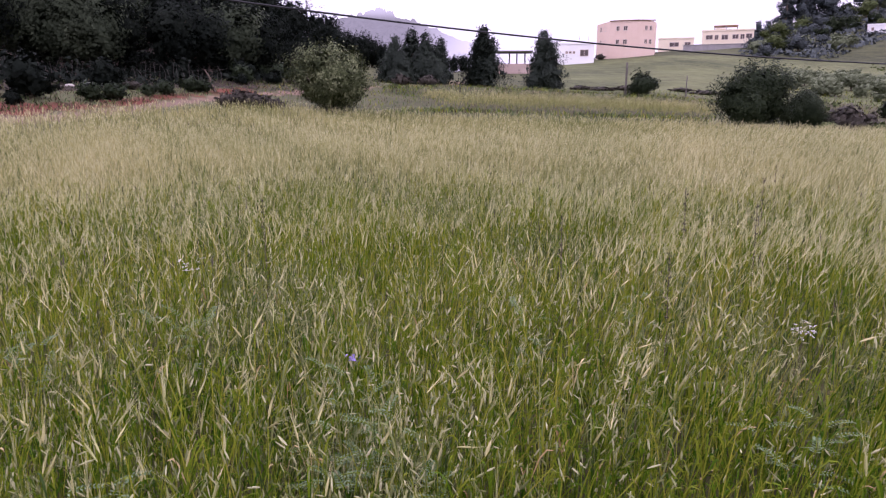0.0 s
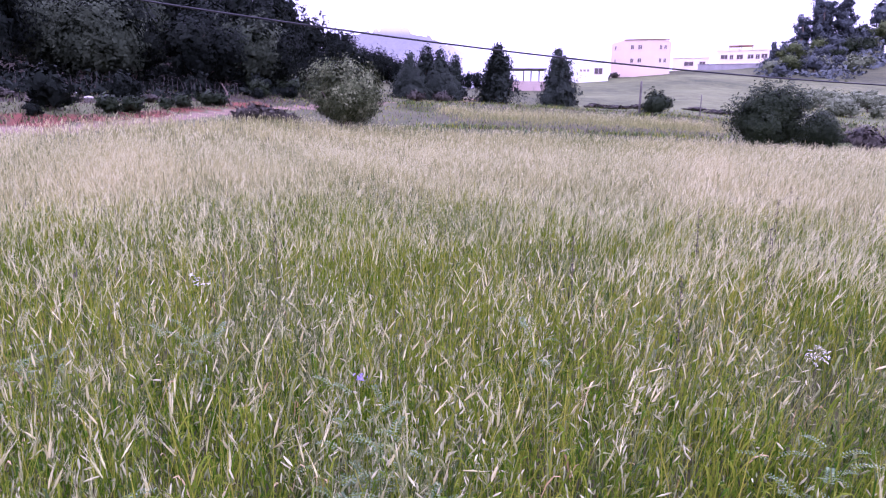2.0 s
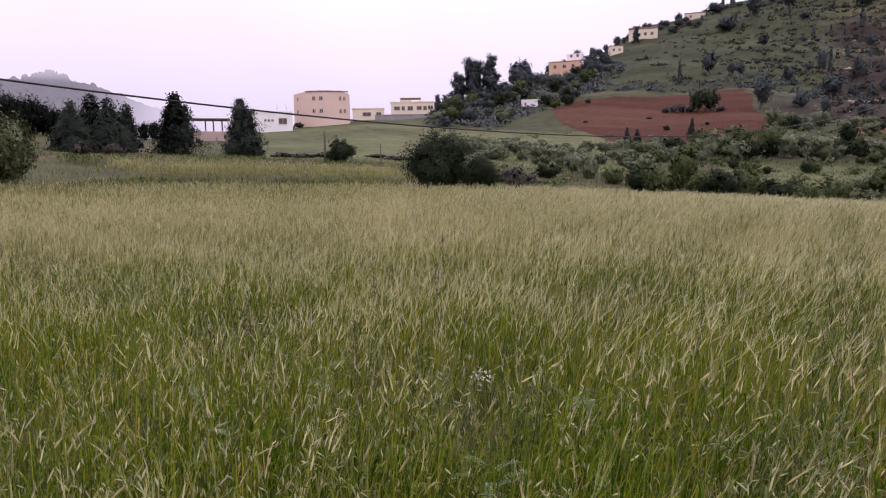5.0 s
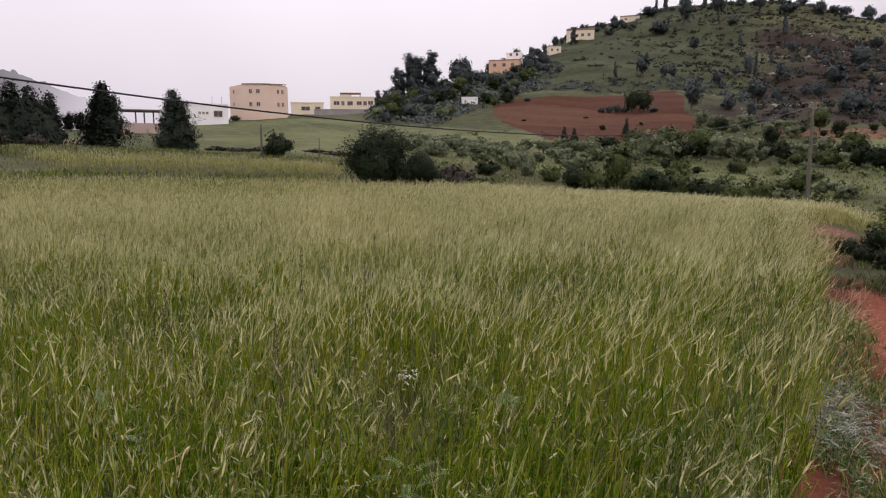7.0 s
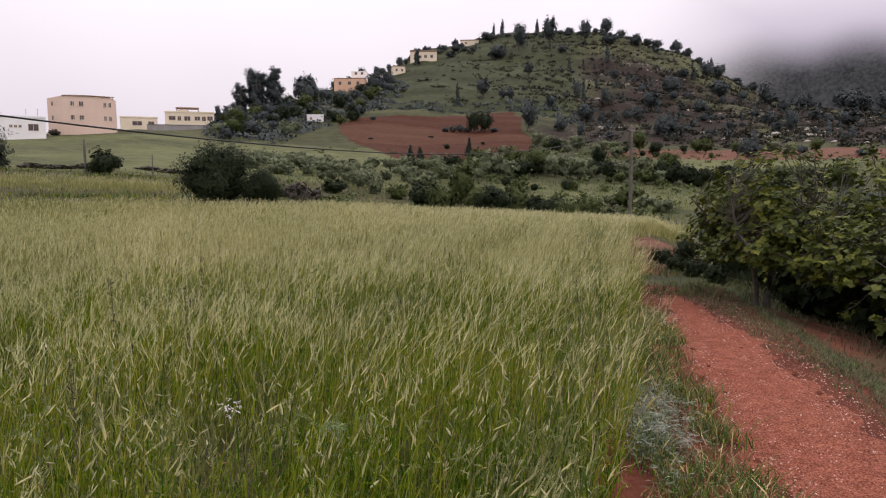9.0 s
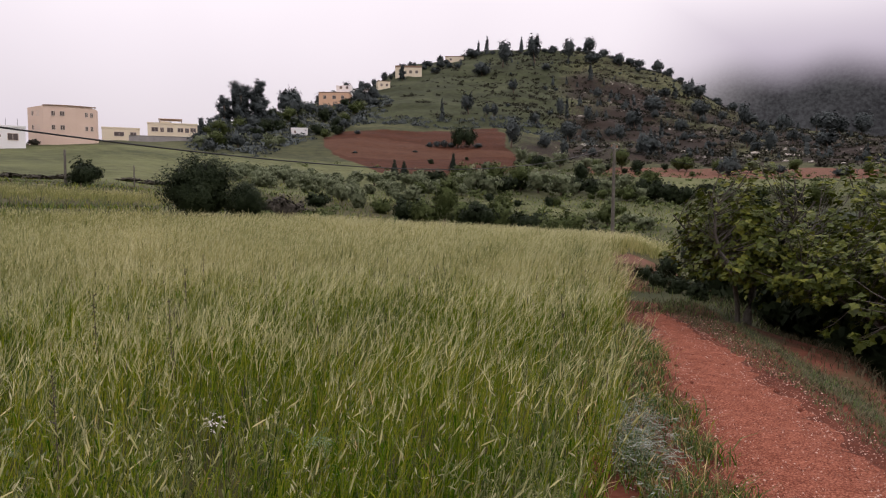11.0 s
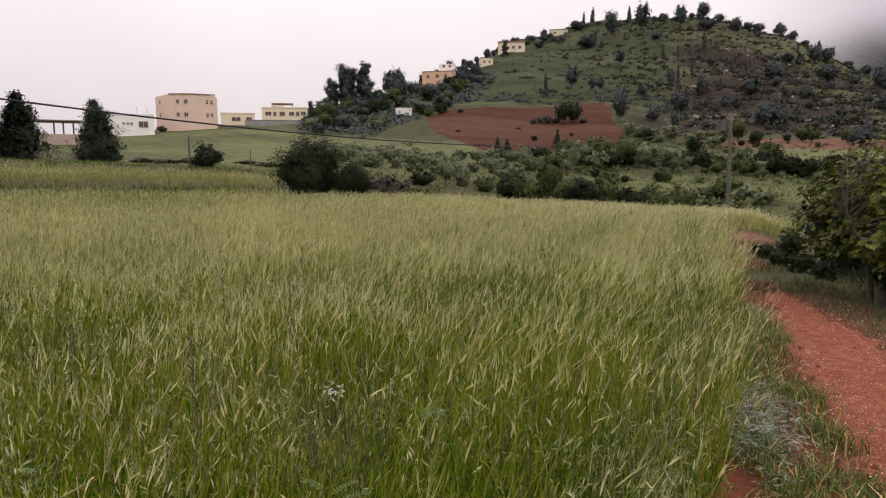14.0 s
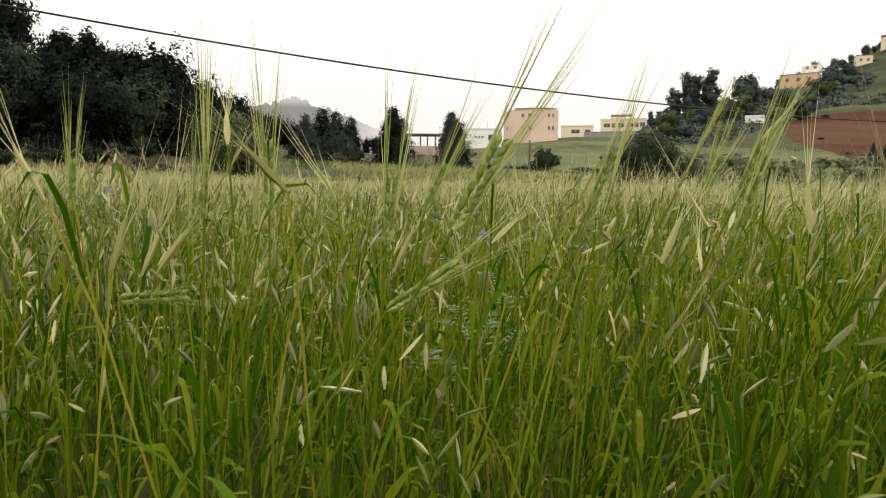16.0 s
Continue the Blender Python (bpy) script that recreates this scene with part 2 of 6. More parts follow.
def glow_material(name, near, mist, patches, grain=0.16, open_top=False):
    """A plain far backdrop that glows in place of daylight; its own "mist" attribute paints the haze into its colour,
    with soft darker patches.
    """
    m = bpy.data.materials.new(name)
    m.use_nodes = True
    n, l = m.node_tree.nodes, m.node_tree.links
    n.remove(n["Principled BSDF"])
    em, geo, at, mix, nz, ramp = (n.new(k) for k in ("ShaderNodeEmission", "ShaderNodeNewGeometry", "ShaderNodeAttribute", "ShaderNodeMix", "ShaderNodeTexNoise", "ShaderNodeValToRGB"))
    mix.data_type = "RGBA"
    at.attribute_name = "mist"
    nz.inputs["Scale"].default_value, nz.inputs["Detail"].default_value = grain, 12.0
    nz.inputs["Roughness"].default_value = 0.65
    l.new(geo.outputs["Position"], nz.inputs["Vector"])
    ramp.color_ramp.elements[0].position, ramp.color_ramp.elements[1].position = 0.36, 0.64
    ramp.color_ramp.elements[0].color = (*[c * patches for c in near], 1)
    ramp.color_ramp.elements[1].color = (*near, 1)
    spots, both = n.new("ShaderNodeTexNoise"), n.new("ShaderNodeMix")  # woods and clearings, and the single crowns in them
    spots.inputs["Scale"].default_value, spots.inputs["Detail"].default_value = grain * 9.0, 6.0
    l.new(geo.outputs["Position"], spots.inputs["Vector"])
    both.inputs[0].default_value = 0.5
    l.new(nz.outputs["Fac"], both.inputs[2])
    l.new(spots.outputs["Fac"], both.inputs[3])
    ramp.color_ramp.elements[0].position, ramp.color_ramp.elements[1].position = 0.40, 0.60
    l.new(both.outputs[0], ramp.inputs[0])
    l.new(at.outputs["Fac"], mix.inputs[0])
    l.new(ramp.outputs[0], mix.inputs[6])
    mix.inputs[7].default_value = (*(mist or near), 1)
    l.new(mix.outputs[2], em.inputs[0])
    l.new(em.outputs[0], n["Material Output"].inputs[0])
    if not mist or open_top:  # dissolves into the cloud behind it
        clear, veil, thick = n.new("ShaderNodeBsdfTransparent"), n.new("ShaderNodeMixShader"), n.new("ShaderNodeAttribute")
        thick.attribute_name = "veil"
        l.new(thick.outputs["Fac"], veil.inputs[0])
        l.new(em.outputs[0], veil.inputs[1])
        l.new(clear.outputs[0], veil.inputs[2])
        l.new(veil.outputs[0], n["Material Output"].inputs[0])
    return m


def ground_material():
    """Grass, red soil, trodden road and crop floor, laid out by the ground's own zone attributes."""
    m = bpy.data.materials.new("ground")
    m.use_nodes = True
    n, l = m.node_tree.nodes, m.node_tree.links
    b = n["Principled BSDF"]
    b.inputs["Roughness"].default_value, b.inputs["Specular IOR Level"].default_value = 0.95, 0.15
    geo = n.new("ShaderNodeNewGeometry")

    def noise_of(scale, detail=8.0):
        node = n.new("ShaderNodeTexNoise")
        node.inputs["Scale"].default_value, node.inputs["Detail"].default_value = scale, detail
        l.new(geo.outputs["Position"], node.inputs["Vector"])
        return node.outputs["Fac"]

    def blend(a, c, lo, hi):
        two = n.new("ShaderNodeMix")
        l.new(a, two.inputs[2])
        l.new(c, two.inputs[3])
        two.inputs[0].default_value = 0.45
        r = n.new("ShaderNodeValToRGB")
        r.color_ramp.elements[0].position, r.color_ramp.elements[0].color = 0.36, (*lo, 1)
        r.color_ramp.elements[1].position, r.color_ramp.elements[1].color = 0.64, (*hi, 1)
        l.new(two.outputs[0], r.inputs[0])
        return r.outputs[0]

    coarse, mid_n, fine, grit = noise_of(0.07), noise_of(0.45), noise_of(1.3), noise_of(14.0)
    colour = blend(coarse, mid_n, (0.028, 0.033, 0.014), (0.092, 0.096, 0.042))
    for name, lo, hi, wide in (("crop", (0.034, 0.034, 0.012), (0.075, 0.070, 0.026), 0.25), ("meadow", (0.020, 0.024, 0.010), (0.062, 0.066, 0.027), 0.5), ("heath", (0.0135, 0.0100, 0.0075), (0.033, 0.022, 0.016), 0.8), ("sward", (0.021, 0.026, 0.011), (0.048, 0.056, 0.024), 0.6), ("lea", (0.052, 0.060, 0.024), (0.120, 0.128, 0.054), 0.6), ("scrubby", (0.015, 0.0125, 0.009), (0.042, 0.031, 0.020), 0.7), ("dry", (0.036, 0.036, 0.015), (0.074, 0.069, 0.031), 0.6), ("red", (0.039, 0.0120, 0.0045), (0.065, 0.0200, 0.0075), 0.25), ("tilth", (0.056, 0.0220, 0.0105), (0.084, 0.035, 0.0175), 0.25), ("soil", (0.070, 0.020, 0.011), (0.135, 0.042, 0.024), 0.35), ("bare", (0.095, 0.042, 0.026), (0.165, 0.080, 0.053), 0.3), ("road", (0.110, 0.072, 0.047), (0.175, 0.120, 0.083), 0.2)):
        at = n.new("ShaderNodeAttribute")
        at.attribute_name = name
        wob = n.new("ShaderNodeMath")
        wob.operation = "MULTIPLY_ADD"
        l.new(fine, wob.inputs[0])
        wob.inputs[1].default_value, wob.inputs[2].default_value = wide * 2, -wide
        add = n.new("ShaderNodeMath")
        l.new(at.outputs["Fac"], add.inputs[0])
        l.new(wob.outputs[0], add.inputs[1])
        edge = n.new("ShaderNodeMapRange")
        edge.inputs["From Min"].default_value, edge.inputs["From Max"].default_value = 0.35, 0.65
        l.new(add.outputs[0], edge.inputs["Value"])
        mx = n.new("ShaderNodeMix")
        mx.data_type = "RGBA"
        l.new(edge.outputs[0], mx.inputs[0])
        l.new(colour, mx.inputs[6])
        l.new(blend(*((mid_n, fine) if name in ("red", "tilth", "meadow") else (coarse, mid_n) if name in ("heath", "sward", "lea") else (fine, grit)), lo, hi), mx.inputs[7])
        colour = mx.outputs[2]
    l.new(colour, b.inputs["Base Color"])
    bp = n.new("ShaderNodeBump")
    bp.inputs["Strength"].default_value, bp.inputs["Distance"].default_value = 0.6, 0.03
    l.new(grit, bp.inputs["Height"])
    l.new(bp.outputs[0], b.inputs["Normal"])
    return m


# ---- building helpers ----
def mesh_of(name, verts, faces, mats, index=None, smooth=False, normals=None):
    """A mesh from arrays: verts (n, 3); faces a list of (k, 3 or 4) arrays; index: a material number for each array; normals: one for each vertex."""
    me = bpy.data.meshes.new(name)
    verts = np.asarray(verts, dtype=np.float32).reshape(-1, 3)
    faces = [np.asarray(f, dtype=np.int32) for f in faces]
    total = np.concatenate([np.full(len(f), f.shape[1], dtype=np.int32) for f in faces])
    loops = np.concatenate([f.ravel() for f in faces])
    me.vertices.add(len(verts))
    me.vertices.foreach_set("co", verts.ravel())
    me.loops.add(len(loops))
    me.loops.foreach_set("vertex_index", loops)
    me.polygons.add(len(total))
    me.polygons.foreach_set("loop_start", np.concatenate([[0], np.cumsum(total)[:-1]]).astype(np.int32))
    me.polygons.foreach_set("loop_total", total)
    if index is not None:
        me.polygons.foreach_set("material_index", np.concatenate([np.full(len(f), i, dtype=np.int32) for f, i in zip(faces, index)]))
    me.polygons.foreach_set("use_smooth", np.full(len(total), smooth or normals is not None))
    for m in mats:
        me.materials.append(m)
    me.update(calc_edges=True)
    if normals is not None:
        me.normals_split_custom_set_from_vertices(normals)
    return me


class Pile:
    """Collects arrays of vertices and faces for one mesh."""

    def __init__(self):
        self.v, self.f, self.i, self.n = [], [], [], 0

    def add(self, verts, faces, mat=0):
        verts = np.asarray(verts, dtype=np.float32).reshape(-1, 3)
        self.v.append(verts)
        self.f.append(np.asarray(faces, dtype=np.int32) + self.n)
        self.i.append(mat)
        self.n += len(verts)

    def mesh(self, name, mats, smooth=False):
        return mesh_of(name, np.concatenate(self.v), self.f, mats, self.i, smooth)


def part(name, bm, mat, parent, label=""):
    me = bpy.data.meshes.new(name)
    bm.to_mesh(me)
    bm.free()
    me.materials.append(mat)
    return child(name, me, parent, label)


def child(name, me, parent, label=""):
    ob = new(name, me)
    ob.parent = parent
    if label:
        tagged(ob, label)
    return ob


def box(bm, x0, x1, y0, y1, z0, z1, bevel=0.0):
    made = bmesh.ops.create_cube(bm, size=1.0, matrix=Matrix.LocRotScale(((x0 + x1) / 2, (y0 + y1) / 2, (z0 + z1) / 2), None, (x1 - x0, y1 - y0, z1 - z0)))
    if bevel:
        edges = {e for v in made["verts"] for e in v.link_edges}
        bmesh.ops.bevel(bm, geom=list(edges), offset=bevel, segments=1, affect="EDGES")
    return bm


def tube(points, radii, sides=6):
    """Vertices and quads of a tapering tube along points."""
    points, radii = np.asarray(points, dtype=float), np.asarray(radii, dtype=float)
    tang = np.gradient(points, axis=0)
    tang /= np.linalg.norm(tang, axis=1)[:, None] + 1e-9
    ref = np.where(np.abs(tang[:, 2:3]) > 0.9, [[1.0, 0, 0]], [[0, 0, 1.0]])
    u = np.cross(tang, ref)
    u /= np.linalg.norm(u, axis=1)[:, None] + 1e-9
    w = np.cross(tang, u)
    a = np.arange(sides) * 2 * math.pi / sides
    v = points[:, None] + radii[:, None, None] * (np.cos(a)[None, :, None] * u[:, None] + np.sin(a)[None, :, None] * w[:, None])
    k = np.arange(len(points) - 1)[:, None] * sides
    j = np.arange(sides)[None]
    jn = (j + 1) % sides
    f = np.stack([k + j, k + jn, k + sides + jn, k + sides + j], axis=-1).reshape(-1, 4)
    return v.reshape(-1, 3), f


def sheet_of_leaves(centres, size, rng, droop=0.0, slim=0.5, facing=None):
    """One pointed leaf at each centre, turned at random, or spread broadside to the way it faces."""
    n = len(centres)
    d = rng.normal(size=(n, 3))
    d[:, 2] -= droop
    d /= np.linalg.norm(d, axis=1)[:, None]
    s = np.cross(d, rng.normal(size=(n, 3)) if facing is None else facing + rng.normal(size=(n, 3)) * 0.22)
    s /= np.linalg.norm(s, axis=1)[:, None] + 1e-9
    if facing is not None:
        d = np.cross(facing + rng.normal(size=(n, 3)) * 0.22, s)
        d /= np.linalg.norm(d, axis=1)[:, None] + 1e-9
    ln = (size * rng.uniform(0.6, 1.3, n))[:, None]
    v = np.stack([centres - d * ln * 0.45 - s * ln * slim * 0.5, centres - d * ln * 0.45 + s * ln * slim * 0.5, centres + d * ln * 0.55], axis=1)
    f = np.arange(3 * n).reshape(-1, 3)
    if facing is not None:  # the upper side looks out of the crown
        away = np.einsum("ij,ij->i", np.cross(v[:, 1] - v[:, 0], v[:, 2] - v[:, 0]), facing) < 0
        f[away] = f[away][:, ::-1]
    return v.reshape(-1, 3), f

# ---- the lie of the land ----
# heights in metres over the first footing, on circles round it, for these bearings in degrees (to the right of ahead)
BEARINGS = [-50, -30, -15, 0, 10, 20, 27, 35, 42, 50, 57, 63, 70, 85]
CIRCLES = {
    38: [2.6, 2.3, 1.4, 0.6, 0.5, 0.35, 0.1, 0, -0.3, -0.6, -0.9, -1.1, -1.8, -2.5],
    60: [5.5, 5.0, 4.2, 3.0, 2.6, 2.0, 1.2, 0.6, -0.4, -1.0, -1.6, -2.0, -3, -4],
    85: [12, 11, 7, 5.2, 4.4, 4.0, 3.2, 2.4, 1.6, 0.8, 0.4, 0, -1, -2],
    120: [24, 22, 15, 7.5, 8.0, 8.0, 6.6, 5.6, 5.2, 4.4, 3.6, 3, 2.5, 2],
    160: [36, 33, 22, 9, 11.8, 14.0, 13.4, 11.5, 11, 11, 9.5, 8.8, 8.5, 8],
    220: [48, 42, 26, 10, 12, 17.4, 22, 26, 25.4, 25, 21, 19, 16, 14],
    300: [52, 44, 24, 10, 10, 16, 28, 44, 50, 50, 46, 38, 27, 20],
    390: [50, 40, 22, 10, 10, 14, 24, 46, 77, 86, 84, 70, 41, 24],
}
RADII = np.array([0.0] + [float(k) for k in CIRCLES])
PATH_DIR = np.array([0.82, 0.572])  # the footpath runs this way, about 1.7 m to the right of the first footing
CROP = 0.85  # height of the barley at its tallest


def smooth(e0, e1, v):
    u = np.clip((np.asarray(v, dtype=float) - e0) / (e1 - e0), 0, 1)
    return u * u * (3 - 2 * u)


def ripple(x, y, size, seed=0.0):
    """Soft unevenness between about -1 and 1, with waves of that size."""
    k = 6.283 / size
    return (np.sin(k * (x * 0.93 + y * 0.37) + seed) + np.sin(k * 1.31 * (-x * 0.55 + y * 0.83) + seed * 2.1) + np.sin(k * 2.17 * (x * 0.31 - y * 0.95) + seed * 3.7) * 0.6 + np.sin(k * 3.9 * (x * 0.77 + y * 0.64) + seed * 1.3) * 0.35) / 2.6


def along(x, y):
    """Along the footpath and across it (to the right)."""
    return x * PATH_DIR[0] + y * PATH_DIR[1], x * PATH_DIR[1] - y * PATH_DIR[0]


def land(x, y):
    x, y = np.asarray(x, dtype=float), np.asarray(y, dtype=float)
    r, az = np.hypot(x, y), np.degrees(np.arctan2(x, y))
    knots = [-180, -110] + BEARINGS + [125, 180]
    z = np.zeros(np.broadcast(x, y).shape)
    rings = [np.zeros_like(z)]
    for heights in CIRCLES.values():
        back = 0.5 * (heights[0] + heights[-1])
        rings.append(np.interp(az, knots, [back, heights[0]] + heights + [heights[-1], back]))
    rings = np.stack(rings)
    k = np.clip(np.searchsorted(RADII, r, side="right") - 1, 0, len(RADII) - 2)
    lo, hi = np.take_along_axis(rings, k[None], 0)[0], np.take_along_axis(rings, k[None] + 1, 0)[0]
    u = np.clip((r - RADII[k]) / (RADII[k + 1] - RADII[k]), 0, 1)
    z = lo + (hi - lo) * np.where(k == 0, u ** 2.5, u)
    z = z * np.where(r > 390, 1 - 0.75 * smooth(390, 1300, r), 1)
    # two low terrace banks beyond the crop
    banks = smooth(-6, 2, az) * (1 - smooth(24, 30, az))
    for at, step, run in ((41.0, 0.5, 15.0), (57.0, 0.7, 14.0)):
        z = z + banks * step * (smooth(at, at + 0.9, r + 0.8 * ripple(x, y, 9, 1.0)) - np.clip((r - at) / run, 0, 1))
    # old terraces of the hill
    lift = (r + 7 * np.sin(np.radians(az) * 14) + 3 * ripple(x, y, 40, 3.0)) / 27.0
    lift = lift - np.floor(lift)
    z = z + (0.6 + 0.9 * smooth(50, 57, az)) * (smooth(0.0, 0.16, lift) - lift) * smooth(34, 38, az) * (1 - smooth(66, 72, az)) * smooth(222, 232, r) * (1 - smooth(372, 384, r))
    # the bank that falls away beyond the footpath
    s, d = along(x, y)
    near = 1 - smooth(24, 45, r)
    z = z - near * smooth(2.6, 6.5, d + 0.25 * ripple(s, d, 3.1, 2.0)) * 1.5
    z = z + 0.02 * ripple(x, y, 1.7) * near + ripple(x, y, 11, 4.0) * 0.12 * smooth(30, 70, r) + ripple(x, y, 47, 2.0) * 1.3 * smooth(110, 260, r)
    return z


def spot(az, r, up=0.0):
    """The place on the land at a bearing and a distance."""
    x, y = r * math.sin(radians(az)), r * math.cos(radians(az))
    return Vector((x, y, float(land(x, y)) + up))


def in_crop(x, y):
    """Where the barley stands: 1 inside the field."""
    r, az = np.hypot(x, y), np.degrees(np.arctan2(x, y))
    s, d = along(x, y)
    edge = np.interp(az, [-75, -45, -30, -22, -12, 0, 26, 40, 62, 75], [18, 20, 24, 31, 37, 39.5, 39.5, 40, 41, 34]) + 0.8 * ripple(x, y, 7, 3.0)
    terrace = (r > 43.0 + 0.6 * ripple(x, y, 6, 1.0)) & (r < 55.5) & (az > 1.0 + 4.5 * ripple(x, y, 9, 2.0)) & (az < 22.5 + 2.5 * ripple(x, y, 5, 4.0))
    return terrace | (r < edge) & (d < np.clip(0.12 + 0.085 * s, 0.25, 1.08) + 0.16 * ripple(s, s * 0.3, 1.9, 1.0) + 0.26 * np.maximum(s - 18.5, 0))


# ---- ground ----
fan = np.concatenate([np.arange(-62, 98, 0.6), np.arange(98, 298, 5.0)])
steps = np.concatenate([[0.0, 0.15], 0.3 * 1.036 ** np.arange(0, 167), np.arange(110.0, 232.0, 2.5), np.arange(232.0, 402.0, 3.5), 404.0 * 1.05 ** np.arange(0, 46)])
ga, gr = np.meshgrid(np.radians(fan), steps)
gx, gy = gr * np.sin(ga), gr * np.cos(ga)
gz = land(gx, gy)
rows_n, cols_n = gx.shape
ii, jj = np.meshgrid(np.arange(rows_n - 1), np.arange(cols_n), indexing="ij")
jn = (jj + 1) % cols_n
quads = np.stack([ii * cols_n + jj, ii * cols_n + jn, (ii + 1) * cols_n + jn, (ii + 1) * cols_n + jj], axis=-1).reshape(-1, 4)[:, ::-1]
ground = tagged(new("ground", mesh_of("ground", np.stack([gx, gy, gz], -1), [quads], [ground_material()], smooth=True)), "grassy valley and hillside with red soil patches", "ground", kind="structure")
az_d, rr = np.degrees(np.arctan2(gx, gy)), gr


def band(v, lo, hi, soft):
    return smooth(lo - soft, lo + soft, v) * (1 - smooth(hi - soft, hi + soft, v))


road_r = np.interp(az_d, [-48, -28.6, -23, -17.5, -11, -2, 3, 6], [26, 29.5, 34.5, 42, 50, 62, 78, 95])
path_s, path_d = along(gx, gy)
field = band(az_d, 35.3, 51.9, 0.3) * band(rr, np.interp(az_d, [35.2, 35.8, 36.7, 38.1, 40.6, 45.3, 49.9, 51.5, 52], [186, 170, 158, 148, 128, 127, 137, 141, 160]) + 1.5 * ripple(gx, gy, 14, 1.0), np.interp(az_d, [35.2, 37.1, 41.2, 46.1, 50.1, 50.5, 51.6, 52], [188, 203, 202, 212, 215, 178, 166, 160]) + 1.5 * ripple(gx, gy, 17, 6.0), 2.0)
tilth = band(rr + 1.0 * ripple(gx, gy, 20, 3.0), np.interp(az_d, [36, 37.7, 41.7, 43.4, 47, 50.7, 52], [166, 160, 158.5, 162.5, 162, 165, 166]), np.interp(az_d, [35.6, 40.6, 43.1, 45, 50.2], [188, 191, 186, 177, 173]), 1.5)
zones = {
    "crop": in_crop(gx, gy) * 1.0,
    # first term: the bank under the figs, darkened partly for their shade
    "scrubby": band(path_d, 4.2, 30, 0.3) * (path_s > 0) * (rr < 24) * 0.75 + band(az_d, -50, -11, 2) * band(rr - road_r, 9.0, 30, 2.0) * 0.9 + band(az_d, -48, -9, 2) * smooth(47, 52, rr),
    "meadow": band(az_d, 27, 90, 3) * smooth(60, 75, rr) * (1 - smooth(205, 225, rr)) * (0.62 + 0.2 * ripple(gx, gy, 31, 2.0)),
    "heath": smooth(47.5, 55.5, az_d) * smooth(160, 180, rr) * (0.72 + 0.4 * ripple(gx, gy, 70, 5.0) + 0.2 * ripple(gx, gy, 24, 1.0)) * (1 - 0.55 * smooth(300, 370, rr)) + band(az_d, 46, 90, 4) * band(rr, 112, 150, 6) * 0.3,
    "sward": band(az_d, 36, 55.5, 2.5) * smooth(208, 224, rr) * (0.80 + 0.2 * ripple(gx, gy, 45, 2.0)),
    "lea": band(az_d, 60, 95, 4) * band(rr, 122, 146, 4) * 0.85 + band(az_d, 48, 90, 3) * band(rr, 72, 98, 5) * (0.75 + 0.2 * ripple(gx, gy, 17, 1.0)) + band(az_d, 9, 44, 3) * band(rr, 74, 150, 5) * (0.7 + 0.2 * ripple(gx, gy, 21, 3.0)),
    "dry": band(az_d, -50, -11, 2) * band(rr - road_r, 1.5, 3.0, 0.8) * 0.3 + band(az_d, -14, 5, 2) * band(rr, 40, 85, 3) * 0.46 + band(az_d, 5, 24, 2) * band(rr, 43, 74, 2) * 0.62 + band(az_d, 28, 47, 3) * band(rr, 45, 80, 5) * 0.75,
    "red": field * 1.2,
    "soil": band(az_d, -48, -12, 2) * band(rr - road_r, 1.0, 5.5, 0.6) * (0.62 + 0.25 * ripple(gx, gy, 5, 1.0)) + band(path_d, 0.35, 2.6, 0.15) * (path_s < 12.5) * 1.0 + band(path_d, 2.75, 4.3, 0.2) * (path_s < 11) * 0.62 + band(path_d, 0.2, 2.2, 0.2) * band(path_s, 14, 19, 0.5) * 0.9,
    "tilth": field * tilth * 1.3,
    "bare": band(az_d, 57, 95, 1.5) * band(rr + 3 * ripple(gx, gy, 21, 2.0), 142, 159, 2) + band(path_d, 0.6, 7.0, 0.4) * band(path_s, 15.5, 31, 0.8) * 0.9 + band(path_d, 3.3, 4.4, 0.3) * band(path_s, 1, 8, 0.8) * 0.55,
    "road": band(az_d, -48, 5, 1) * band(rr - road_r, -1.2, 1.1, 0.4) + band(az_d, -3, 3.5, 1.5) * band(rr, 70, 88, 3) * 0.55,
}
for zone, values in zones.items():
    layer = ground.data.attributes.new(zone, "FLOAT", "POINT")
    layer.data.foreach_set("value", np.clip(values, 0, 1).astype(np.float32).ravel())

